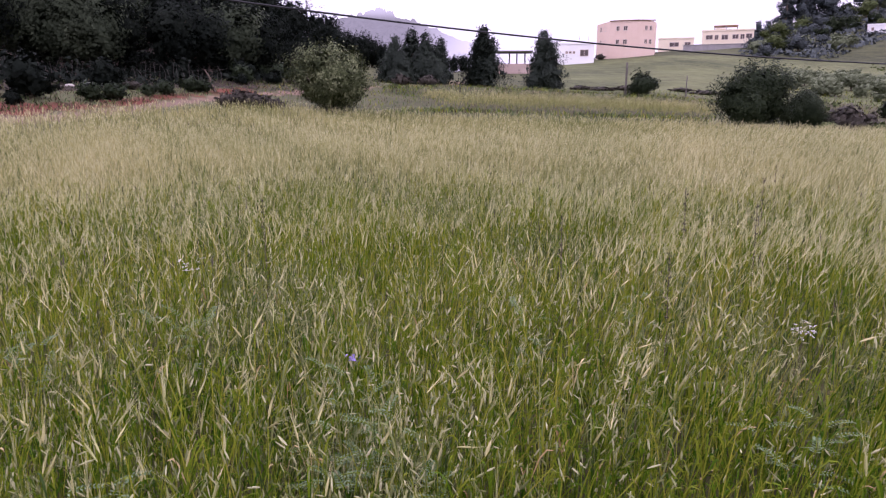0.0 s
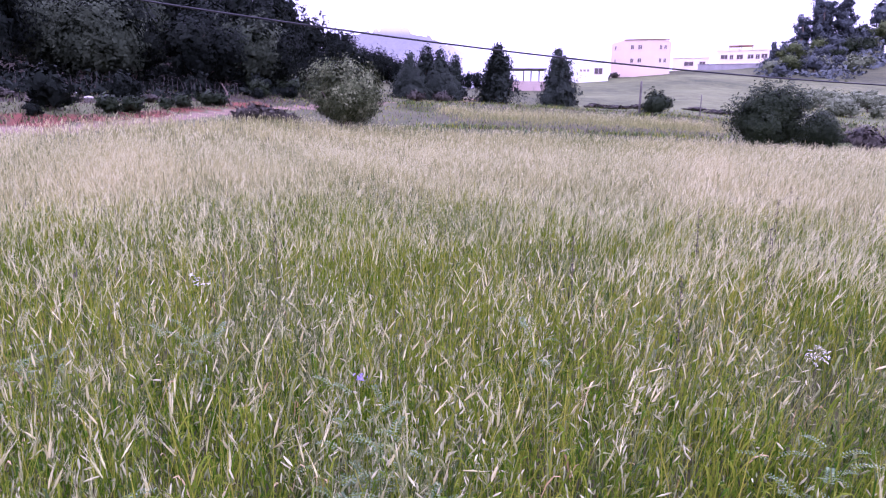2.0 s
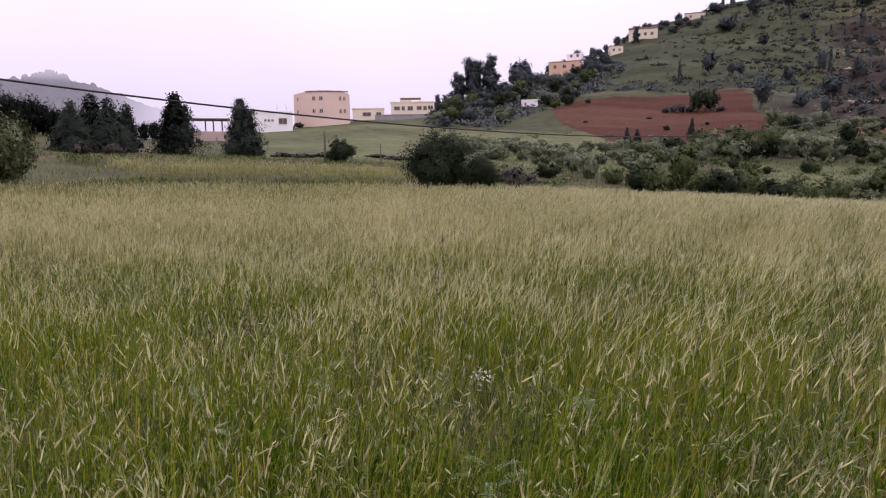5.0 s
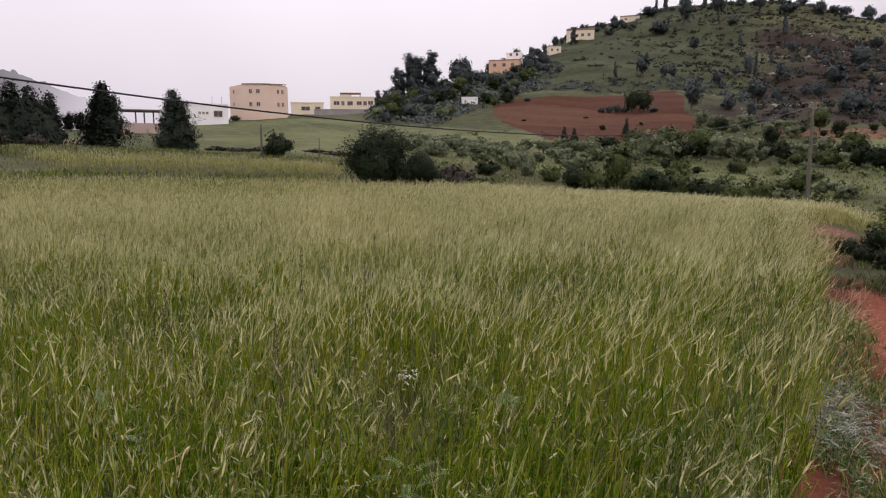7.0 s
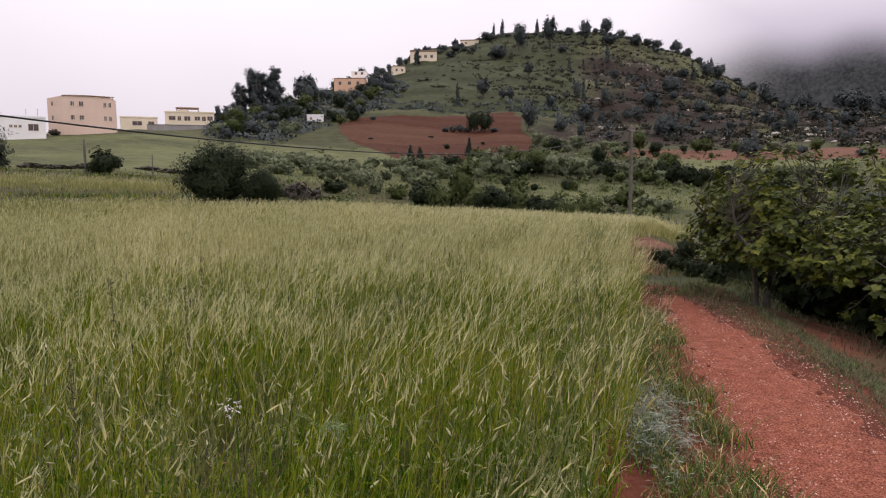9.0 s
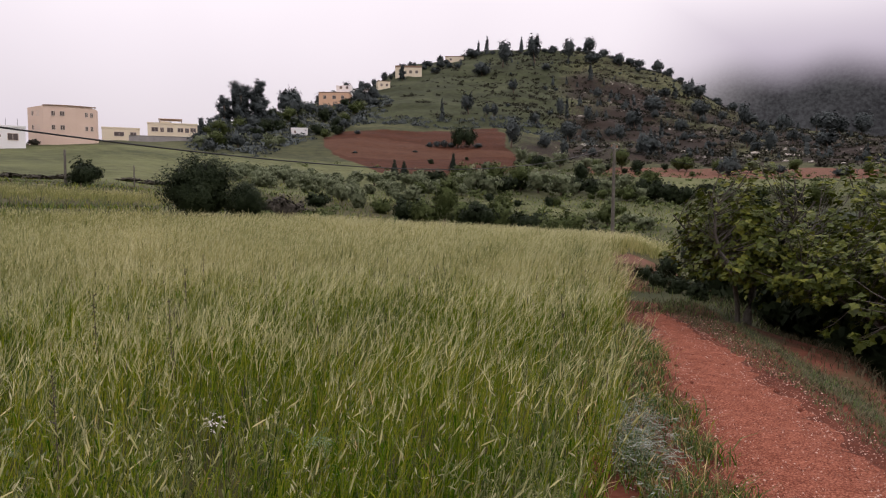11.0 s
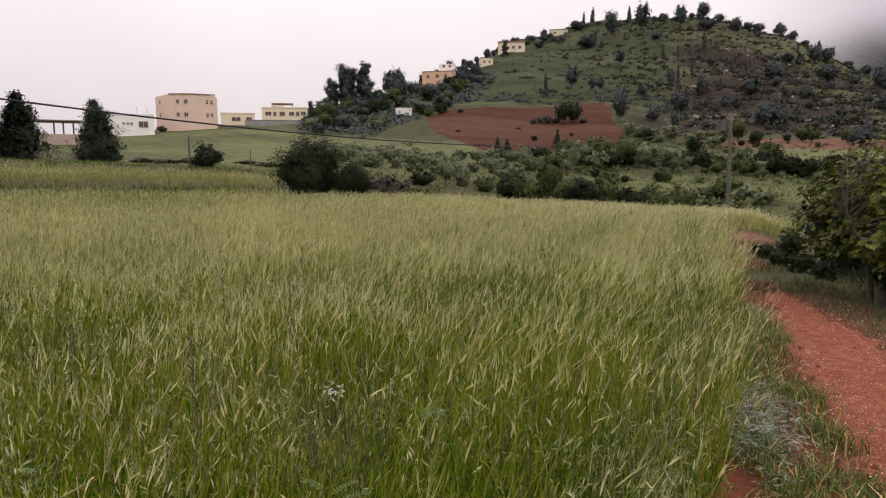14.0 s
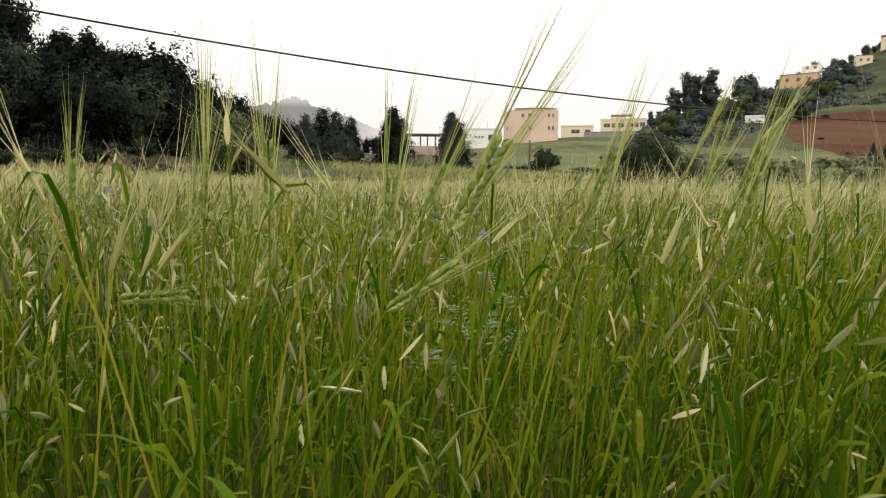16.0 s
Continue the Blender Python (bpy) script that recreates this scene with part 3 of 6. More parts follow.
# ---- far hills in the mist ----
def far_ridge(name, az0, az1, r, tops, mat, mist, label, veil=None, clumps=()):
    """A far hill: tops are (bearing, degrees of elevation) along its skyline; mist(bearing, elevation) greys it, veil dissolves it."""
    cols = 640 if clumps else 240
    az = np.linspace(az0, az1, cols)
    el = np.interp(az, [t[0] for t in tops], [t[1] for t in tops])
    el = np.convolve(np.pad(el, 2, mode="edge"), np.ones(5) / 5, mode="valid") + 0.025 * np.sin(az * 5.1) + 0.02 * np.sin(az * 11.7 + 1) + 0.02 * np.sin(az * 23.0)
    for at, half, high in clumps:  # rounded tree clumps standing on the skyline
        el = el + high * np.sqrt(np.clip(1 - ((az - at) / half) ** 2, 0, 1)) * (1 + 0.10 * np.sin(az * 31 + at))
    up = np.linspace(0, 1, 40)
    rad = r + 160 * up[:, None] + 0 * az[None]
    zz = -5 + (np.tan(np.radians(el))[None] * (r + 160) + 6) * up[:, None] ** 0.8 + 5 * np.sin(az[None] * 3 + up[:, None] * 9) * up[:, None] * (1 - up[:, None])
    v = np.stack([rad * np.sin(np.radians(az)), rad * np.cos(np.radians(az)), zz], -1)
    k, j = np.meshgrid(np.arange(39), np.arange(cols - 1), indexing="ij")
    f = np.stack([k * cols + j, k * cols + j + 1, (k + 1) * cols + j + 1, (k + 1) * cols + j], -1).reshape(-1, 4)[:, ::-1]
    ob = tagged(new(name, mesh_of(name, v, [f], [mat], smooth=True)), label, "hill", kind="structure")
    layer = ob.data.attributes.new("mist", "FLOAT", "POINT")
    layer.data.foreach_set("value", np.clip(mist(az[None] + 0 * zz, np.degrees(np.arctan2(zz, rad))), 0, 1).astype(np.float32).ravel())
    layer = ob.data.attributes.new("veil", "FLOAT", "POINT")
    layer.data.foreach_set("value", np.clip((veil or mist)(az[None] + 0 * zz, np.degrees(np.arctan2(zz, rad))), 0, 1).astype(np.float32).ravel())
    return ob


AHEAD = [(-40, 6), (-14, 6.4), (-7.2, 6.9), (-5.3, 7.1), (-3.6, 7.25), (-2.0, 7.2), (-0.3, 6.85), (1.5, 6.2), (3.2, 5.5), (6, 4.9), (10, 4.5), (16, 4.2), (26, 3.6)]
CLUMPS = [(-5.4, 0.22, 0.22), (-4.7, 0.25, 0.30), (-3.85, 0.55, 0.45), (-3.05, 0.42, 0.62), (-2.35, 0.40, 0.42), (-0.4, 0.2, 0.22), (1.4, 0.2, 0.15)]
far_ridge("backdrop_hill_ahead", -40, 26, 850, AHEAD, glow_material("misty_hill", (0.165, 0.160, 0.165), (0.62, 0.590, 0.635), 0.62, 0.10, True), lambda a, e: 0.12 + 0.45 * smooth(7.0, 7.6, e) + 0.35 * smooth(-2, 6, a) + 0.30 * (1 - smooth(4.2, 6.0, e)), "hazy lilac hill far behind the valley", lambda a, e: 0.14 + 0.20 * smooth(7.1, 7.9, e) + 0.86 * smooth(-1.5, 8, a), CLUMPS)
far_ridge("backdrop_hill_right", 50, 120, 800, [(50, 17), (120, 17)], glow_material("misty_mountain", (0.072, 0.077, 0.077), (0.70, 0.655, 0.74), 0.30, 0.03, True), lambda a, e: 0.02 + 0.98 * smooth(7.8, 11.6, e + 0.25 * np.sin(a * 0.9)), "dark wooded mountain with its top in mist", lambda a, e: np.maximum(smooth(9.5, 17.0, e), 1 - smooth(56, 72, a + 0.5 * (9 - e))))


# ---- trees and shrubs ----
def crown_spots(form, h, w, n, rng):
    """Middles of the leaf clumps of a crown that is h high and w wide, standing on z = 0, and the way each one faces."""
    d = rng.normal(size=(n, 3))
    d /= np.linalg.norm(d, axis=1)[:, None]
    k1, k2 = rng.uniform(2, 4, 3), rng.uniform(0, 6, 3)
    lump = 1 + 0.16 * np.sin(d @ k1 * 2.2 + k2[0]) + 0.13 * np.sin(d[:, 0] * 5 + k2[1]) * np.sin(d[:, 1] * 5 + k2[2]) + 0.08 * np.sin(d[:, 2] * 8 + k2[0])
    rad = (0.45 + 0.55 * rng.random(n) ** 0.45) * lump
    if form == "cone":  # a leader with shorter spires round it
        m = 7
        a0 = rng.uniform(0, 6.283, m)
        off = np.concatenate([[0.0], rng.uniform(0.16, 0.30, m - 1)]) * w
        top = np.concatenate([[1.0], rng.uniform(0.5, 0.88, m - 1)])
        k = rng.integers(0, m, n)
        k = np.where(rng.random(n) < 0.3, 0, k)
        z = rng.random(n) ** 1.1
        a = rng.uniform(0, 6.283, n)
        out = (0.12 + 0.88 * (1 - z) ** 0.55) * (0.35 + 0.65 * rng.random(n) ** 0.5) * w * 0.29 * (1 + 0.3 * np.sin(z * 17 + k2[1] + k))
        face = np.stack([np.cos(a) + 0.7 * np.cos(a0[k]), np.sin(a) + 0.7 * np.sin(a0[k]), 0.35 + 0.5 * z], -1)
        return np.stack([np.cos(a0[k]) * off[k] * (1 - 0.35 * z) + np.cos(a) * out, np.sin(a0[k]) * off[k] * (1 - 0.35 * z) + np.sin(a) * out, h * (0.03 + 0.97 * z * top[k])], -1), face
    if form == "tall":
        m = 36
        zz = np.linspace(0.08, 0.93, m)
        spread = 0.36 * (1 - 0.75 * zz ** 2)
        base = np.stack([rng.uniform(-1, 1, m) * spread * w, rng.uniform(-1, 1, m) * spread * w, h * zz], -1)
        c = base[rng.integers(0, m, n)]
        return c + d * rad[:, None] * np.array([w * 0.105, w * 0.105, h * 0.065]), d + c * np.array([1.2 / w, 1.2 / w, 0.0])
    lowest = {"bush": 0.46, "round": 0.56, "dome": 0.52}[form]
    m = 14 if form == "round" else 17  # rounded boughs over an uneven dome
    g = rng.normal(size=(m, 3))
    g /= np.linalg.norm(g, axis=1)[:, None]
    g *= rng.uniform(0.45 if form == "round" else 0.30, 0.72, m)[:, None]
    k = rng.integers(0, m, n)
    bough = rng.uniform(0.30, 0.52, m)
    p = (g[k] + d * (rad * bough[k])[:, None]) * np.array([w / 2, w / 2, h * (1 - lowest)]) * 1.05 + np.array([0, 0, h * lowest])
    low_cut = {"bush": 0.03, "round": 0.2, "dome": 0.16}[form]
    p[:, 2] = np.maximum(p[:, 2], h * low_cut + rng.random(n) * h * 0.08)
    if form == "round":  # drawn in towards the trunk below
        p[:, :2] *= (0.48 + 0.52 * smooth(0.12, 0.5, p[:, 2] / h))[:, None]
    return p, d * 0.75 + g[k] * 0.9


TREES = {}


def tree_meshes(form, leaf, h, w, clumps, per, size, seed, stem=0.3, bark=M_BARK):
    rng = np.random.default_rng(seed)
    c, face = crown_spots(form, h, w, clumps, rng)
    pts = np.repeat(c, per, axis=0) + rng.normal(size=(clumps * per, 3)) * min(w, h) * 0.035
    pts[:, 2] = np.maximum(pts[:, 2], 0.03)
    inner = rng.random(len(pts)) < 0.25  # broader shaded leaves inside the crown
    pts[inner] = (pts[inner] - [0, 0, h * 0.45]) * 0.72 + [0, 0, h * 0.45]
    face = np.repeat(face, per, axis=0) + rng.normal(size=(len(pts), 3)) * 0.22
    face /= np.linalg.norm(face, axis=1)[:, None] + 1e-9
    v, f = sheet_of_leaves(pts, np.where(inner, size * 2.2, size), rng, 0.2, 0.75, face)
    crown = mesh_of("crown", v, [f], [LEAVES[leaf]], normals=np.repeat(face, 3, axis=0))
    pile = Pile()
    thick = 0.035 * h + 0.02
    top = h * (0.85 if form in ("cone", "tall") else 0.6)
    z = np.linspace(0, top, 7)
    bend = np.cumsum(rng.normal(size=(7, 2)) * 0.02 * h, axis=0) * np.linspace(0, 1, 7)[:, None]
    mid_line = np.column_stack([bend, z])
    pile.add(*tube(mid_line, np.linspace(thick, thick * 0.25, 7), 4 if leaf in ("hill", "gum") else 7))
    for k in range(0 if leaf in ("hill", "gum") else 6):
        t = c[rng.integers(0, clumps)]
        a = mid_line[rng.integers(1, 5)]
        q = np.array([a, a * 0.6 + t * 0.4 + [0, 0, -0.03 * h], a * 0.15 + t * 0.85])
        pile.add(*tube(q, [thick * 0.45, thick * 0.3, thick * 0.12], 5))
    return pile.mesh("trunk", [bark], True), crown, h, w


def plant(name, key, at, label, category, size=1.0, turn=0.0, group="", tall=1.0, sink=0.05):
    """A tree or shrub with its trunk and its crown, of the kind built under key."""
    trunk, crown = TREES[key][:2]
    root = tagged(new(name), label, category, group)
    root.empty_display_size = 0.3
    root.matrix_basis = Matrix.LocRotScale(Vector(at) - Vector((0, 0, sink)), Euler((0, 0, turn)), (size, size, size * tall))
    child("trunk", trunk, root)
    child("crown", crown, root)
    return root


def stand(name, key, places, label, category, group, sink=0.15):
    """Plants of one kind, each at its bearing and distance with its height and its width."""
    for k, (az, r, h, w) in enumerate(places):
        ob = plant(name, key if isinstance(key, str) else key[k % len(key)], spot(az, r), label, category, 1.0, az * 7.0 + k, group, 1.0, sink)
        h0, w0 = TREES[key if isinstance(key, str) else key[k % len(key)]][2:]
        ob.scale = (w / w0, w / w0, h / h0)


for key, spec in {
    "pale_tree": ("round", "pale", 4.3, 5.0, 700, 34, 0.135, 51),
    "dark_bush": ("bush", "dark", 4.4, 4.3, 1000, 34, 0.12, 12),
    "post_bush": ("bush", "dark", 2.3, 2.8, 420, 18, 0.15, 13),
    "cypress_a": ("cone", "pine", 6.1, 5.4, 700, 26, 0.19, 14),
    "cypress_b": ("cone", "pine", 5.9, 5.2, 700, 26, 0.19, 15),
    "wide_dark": ("cone", "pine", 4.8, 4.6, 520, 18, 0.2, 16),
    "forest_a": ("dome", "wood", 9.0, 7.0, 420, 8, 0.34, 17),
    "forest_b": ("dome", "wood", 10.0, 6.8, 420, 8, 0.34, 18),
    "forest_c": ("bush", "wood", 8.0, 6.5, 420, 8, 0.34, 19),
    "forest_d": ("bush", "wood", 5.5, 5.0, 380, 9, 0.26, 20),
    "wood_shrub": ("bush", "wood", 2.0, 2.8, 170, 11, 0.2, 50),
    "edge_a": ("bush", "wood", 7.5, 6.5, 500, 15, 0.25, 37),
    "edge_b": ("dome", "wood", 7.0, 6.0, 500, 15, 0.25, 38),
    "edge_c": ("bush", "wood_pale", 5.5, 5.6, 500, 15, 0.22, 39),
    "gum_a": ("tall", "gum", 13.0, 6.4, 520, 22, 0.24, 21),
    "gum_b": ("tall", "gum", 11.0, 6.0, 500, 20, 0.24, 22),
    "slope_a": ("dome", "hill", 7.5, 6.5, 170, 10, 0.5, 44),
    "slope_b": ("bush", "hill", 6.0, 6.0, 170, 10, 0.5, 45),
    "slope_c": ("bush", "dark", 6.0, 6.0, 170, 10, 0.5, 46),
    "pine_tall": ("tall", "wood", 10.0, 5.6, 420, 14, 0.28, 40),
    "olive_a": ("dome", "olive", 2.6, 3.0, 130, 11, 0.2, 23),
    "olive_b": ("bush", "olive", 2.3, 2.9, 130, 11, 0.2, 24),
    "scrub_b": ("dome", "scrub", 2.8, 3.2, 170, 10, 0.24, 26),
    "scrub_c": ("bush", "dark", 2.0, 2.8, 170, 11, 0.22, 27),
    "valley_tree": ("dome", "scrub", 5.0, 3.0, 420, 12, 0.2, 47),
    "valley_bush": ("bush", "scrub", 2.2, 3.6, 420, 12, 0.16, 48),
    "valley_dark": ("bush", "dark", 2.2, 3.0, 330, 12, 0.18, 49),
    "brown_a": ("bush", "brown", 1.3, 2.6, 200, 12, 0.17, 28),
    "low_green": ("bush", "scrub", 1.2, 2.6, 200, 12, 0.16, 29),
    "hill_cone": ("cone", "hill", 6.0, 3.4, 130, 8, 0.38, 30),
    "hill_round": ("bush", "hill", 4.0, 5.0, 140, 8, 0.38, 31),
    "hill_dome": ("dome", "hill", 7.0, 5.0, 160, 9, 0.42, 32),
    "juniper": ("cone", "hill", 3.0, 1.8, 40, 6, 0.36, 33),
}.items():
    TREES[key] = tree_meshes(*spec)

plant("broadleaf_tree", "pale_tree", spot(-7.1, 37.2), "pale grey-green leafy tree at the field's edge", "tree", 0.93, tall=1.16, sink=0.3)
plant("round_bush", "dark_bush", spot(26.2, 40.5), "large dark green rounded bush beside the barley", "bush", 0.95)
plant("round_bush", "dark_bush", spot(29.4, 43.0), "smaller dark green bush behind the rounded one", "bush", 0.62, 2.0)
plant("bush", "post_bush", spot(18.0, 60), "dark green bush beside a wooden post", "bush")
plant("cypress", "cypress_a", spot(5.2, 76), "dark conical cypress on the terrace", "tree")
plant("cypress", "cypress_b", spot(10.1, 77), "dark conical cypress on the terrace", "tree")
for a, r, s in ((-2.0, 72, 0.95), (-0.6, 75, 1.1), (0.6, 73, 1.05), (1.7, 74, 0.95)):
    plant("dark_conifer", "wide_dark", spot(a, r), "dark bushy conifer in a close row", "tree", s, a * 3, "conifers by the track")
rng = np.random.default_rng(5)
stand("forest_tree", ("edge_a", "edge_c", "edge_b"), ((-23.0, 58, 7.5, 6.5), (-22.6, 66, 8.5, 7.0), (-19.0, 57, 6.0, 5.6), (-13.2, 62, 6.0, 5.6), (-26.5, 55, 6.4, 5.8), (-16.4, 58, 5.2, 5.0)), "broad woodland tree at the wood's edge", "tree", "trees of the wood")
forest_n = 0
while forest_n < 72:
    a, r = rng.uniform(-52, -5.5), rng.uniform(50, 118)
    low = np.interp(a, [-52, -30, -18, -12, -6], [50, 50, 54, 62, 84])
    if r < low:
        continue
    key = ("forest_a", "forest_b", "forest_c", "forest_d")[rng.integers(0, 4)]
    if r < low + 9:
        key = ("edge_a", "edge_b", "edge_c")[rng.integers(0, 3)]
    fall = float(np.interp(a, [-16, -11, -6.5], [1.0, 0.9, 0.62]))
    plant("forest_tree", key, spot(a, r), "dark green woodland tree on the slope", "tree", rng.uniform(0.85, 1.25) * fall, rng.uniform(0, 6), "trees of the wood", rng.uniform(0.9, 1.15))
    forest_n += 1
for a, r, z in ((-19.5, 84, 1.0), (-17.6, 86, 1.05), (-16.3, 84, 0.95), (-14.9, 88, 0.95), (-13.3, 84, 0.8), (-12.0, 86, 0.75), (-10.4, 88, 0.72), (-8.6, 90, 0.6)):
    plant("pine_tree", "pine_tall", spot(a, r), "dark feathery pine at the wood's edge", "tree", z, a * 3, "pines of the wood")
# scrub at the wood's foot and along the track
for a, r, s in ((-24.9, 37.5, 0.55), (-23.2, 38.6, 0.55), (-20.9, 42, 0.42), (-19.8, 43.5, 0.5), (-18.0, 46, 0.55), (-16.9, 46.5, 0.5), (-27.5, 39, 0.3), (-14, 55, 0.8), (-11.5, 58, 0.9), (-9.8, 60, 0.8)):
    plant("shrub", "scrub_c", spot(a, r), "dark low shrub on the red bank", "shrub", s, a, "shrubs on the bank", 0.9)
for a, r, s in ((-15.5, 40.5, 0.62), (-14.3, 40.8, 0.8), (-13.2, 41, 0.75), (-12.2, 41, 0.62), (-11.5, 41.2, 0.5), (-2.9, 40.5, 0.42), (-1.4, 66, 0.9), (0.8, 67, 0.9)):
    plant("brown_shrub", "brown_a", spot(a, r), "low brown-green scrub beside the track", "shrub", s, a, "brown scrub")
for k in range(20):
    a = -46 + 36 * k / 19 + rng.uniform(-1.5, 1.5)
    r = np.interp(a, [-48, -28.6, -23, -17.5, -11], [26, 29.5, 34.5, 42, 50]) + rng.uniform(4.5, 14)
    plant("shrub", ("wood_shrub", "brown_a", "wood_shrub")[k % 3], spot(a, r), "dark low shrub at the wood's foot", "shrub", rng.uniform(0.25, 0.85), a, "shrubs at the wood's foot", rng.uniform(0.5, 1.1))
for k in range(7):
    a = -45 + 32 * k / 6 + rng.uniform(-1.0, 1.0)
    r = np.interp(a, [-48, -28.6, -23, -17.5, -11], [26, 29.5, 34.5, 42, 50]) + rng.uniform(7, 14)
    plant("shrub", "wood_shrub", spot(a, r), "dark bushy growth at the wood's foot", "shrub", rng.uniform(0.7, 1.2), a * 3, "shrubs at the wood's foot")
for a, r, z in ((-5.6, 92, 0.62), (-4.6, 96, 0.6), (-3.8, 100, 0.55), (-3.0, 98, 0.5), (-6.6, 88, 0.7), (2.9, 118, 0.4), (3.6, 120, 0.4)):
    plant("forest_tree", "forest_c", spot(a, r), "dark green woodland tree on the slope", "tree", z, a, "trees of the wood")
# the valley beyond the barley
stand("valley_bush", ("valley_dark", "valley_bush"), ((35.1, 66, 1.8, 2.6), (40.3, 67, 1.7, 2.8), (42.8, 60, 3.1, 3.6), (43.9, 57, 2.5, 3.2), (44.3, 108, 1.8, 2.6), (47.0, 111, 2.1, 2.7), (48.9, 113, 2.7, 2.7), (47.2, 57, 2.5, 3.2), (48.4, 55, 2.9, 3.8), (49.8, 57, 2.6, 3.8), (51.2, 58, 2.0, 3.0), (54.3, 56, 1.8, 2.8), (57.6, 56, 1.6, 2.6), (50.8, 117, 1.8, 2.6), (52.6, 57, 2.5, 3.8), (54.8, 89, 1.4, 1.9), (55.4, 121, 2.6, 3.8), (55.8, 54, 2.4, 4.0), (56.8, 133, 3.8, 3.6), (57.6, 102, 1.0, 1.4), (62.2, 104, 4.0, 5.1)), "dark green shrub in the valley below the hill", "shrub", "valley shrubs")
stand("olive_tree", ("olive_a", "olive_b"), ((37.0, 72, 2.6, 1.9), (38.4, 70, 2.5, 2.3), (47.9, 102, 4.5, 4.2), (48.9, 141, 2.3, 3.2), (51.8, 160, 4.0, 3.8), (52.8, 162, 3.2, 3.8), (53.0, 120, 2.3, 3.7), (53.9, 160, 2.6, 3.2), (55.0, 161, 2.2, 3.8), (55.4, 105, 1.1, 1.7), (57.9, 72, 1.6, 2.2), (58.2, 143, 3.0, 4.4), (59.4, 91, 2.1, 2.1), (60.0, 124, 3.3, 5.2), (60.5, 72, 1.7, 2.6), (62.1, 70, 1.8, 2.6), (48.0, 66, 1.2, 1.6)), "silvery grey-green olive standing alone in the valley", "tree", "valley olives")
stand("low_bush", "low_green", ((30.7, 42.5, 1.1, 2.4), (34.6, 44.0, 1.1, 2.6), (35.8, 47.0, 0.9, 2.0), (33.6, 47.5, 1.2, 2.2)), "bright green low bush at the barley's far edge", "bush", "low bushes")
stand("brown_bush", "brown_a", ((32.3, 45.0, 1.9, 3.4), (33.3, 46.2, 1.5, 2.6)), "purple-brown leafless bush at the barley's far edge", "bush", "brown bushes")
stand("valley_tree", "valley_tree", ((45.6, 61, 5.2, 2.9),), "slender dark green tree at the barley's far edge", "tree", "")
stand("conifer", "wide_dark", ((41.3, 119, 3.4, 2.0), (42.1, 118, 3.3, 2.1), (46.2, 136, 3.6, 2.1)), "dark conifer by the red ploughed field", "tree", "field conifers")
stand("field_tree", "slope_c", ((46.6, 179, 6.3, 3.8), (47.5, 180, 5.8, 4.2)), "dark bushy tree standing in the red ploughed field", "tree", "field trees")
stand("field_bush", "hill_round", ((44.2, 180, 1.8, 2.2), (44.8, 180, 2.2, 2.4), (45.4, 180, 2.5, 2.7), (46.0, 180, 1.8, 2.6), (48.2, 178, 1.6, 3.0), (38.2, 196, 1.6, 2.4), (38.0, 166, 0.8, 1.6), (43.0, 172, 0.7, 1.8)), "dark bush in the red ploughed field", "bush", "bushes in the red field")
stand("brown_shrub", "brown_a", ((13.2, 79, 0.7, 3.4), (14.9, 78, 0.6, 4.0), (16.3, 79, 0.65, 3.0), (20.6, 82, 0.6, 3.6), (22.6, 80, 0.7, 4.4)), "flat brown scrub along the foot of the bank", "shrub", "brown scrub")
olives = 0
while olives < 96:  # the grove stands in loose rows
    a, row = rng.uniform(28.5, 44.5), rng.integers(0, 7)
    r = 76 + 7.2 * row + rng.normal() * 1.0
    if r < np.interp(a, [28, 32, 38, 44], [96, 84, 76, 82]) or r > np.interp(a, [28, 36, 40, 45], [118, 122, 116, 118]):
        continue
    plant("olive_tree", ("olive_a", "olive_b")[olives % 2], spot(a, r), "silvery grey-green olive in the valley grove", "tree", rng.uniform(0.62, 1.08), rng.uniform(0, 6), "olive grove", 0.92)
    olives += 1
scrubs = 0
while scrubs < 84:
    a, r = rng.uniform(43, 84), rng.uniform(62, 158)
    if (r < 74 and rng.random() < 0.6) or (a > 52 and 76 < r < 98 and rng.random() < 0.85) or (a > 66 and 126 < r < 146):
        continue
    key = ("olive_a", "scrub_b", "scrub_c", "scrub_c", "scrub_b")[rng.integers(0, 5)]
    plant("valley_scrub", key, spot(a, r), "scattered green scrub in the valley", "shrub", rng.uniform(0.35, 0.95), rng.uniform(0, 6), "valley scrub")
    scrubs += 1
for k in range(54):
    a = 44 + 30 * (k / 53) ** 1.1 + rng.uniform(-0.7, 0.7)
    plant("valley_thicket", ("scrub_c", "olive_a", "scrub_b", "olive_b")[rng.integers(0, 4)], spot(a, rng.uniform(150, 160) if k % 3 == 0 and a > 53 else rng.uniform(100, 122)), "shrub of the thicket below the hill", "shrub", rng.uniform(0.9, 1.7), a * 7, "valley thicket", rng.uniform(0.8, 1.1))
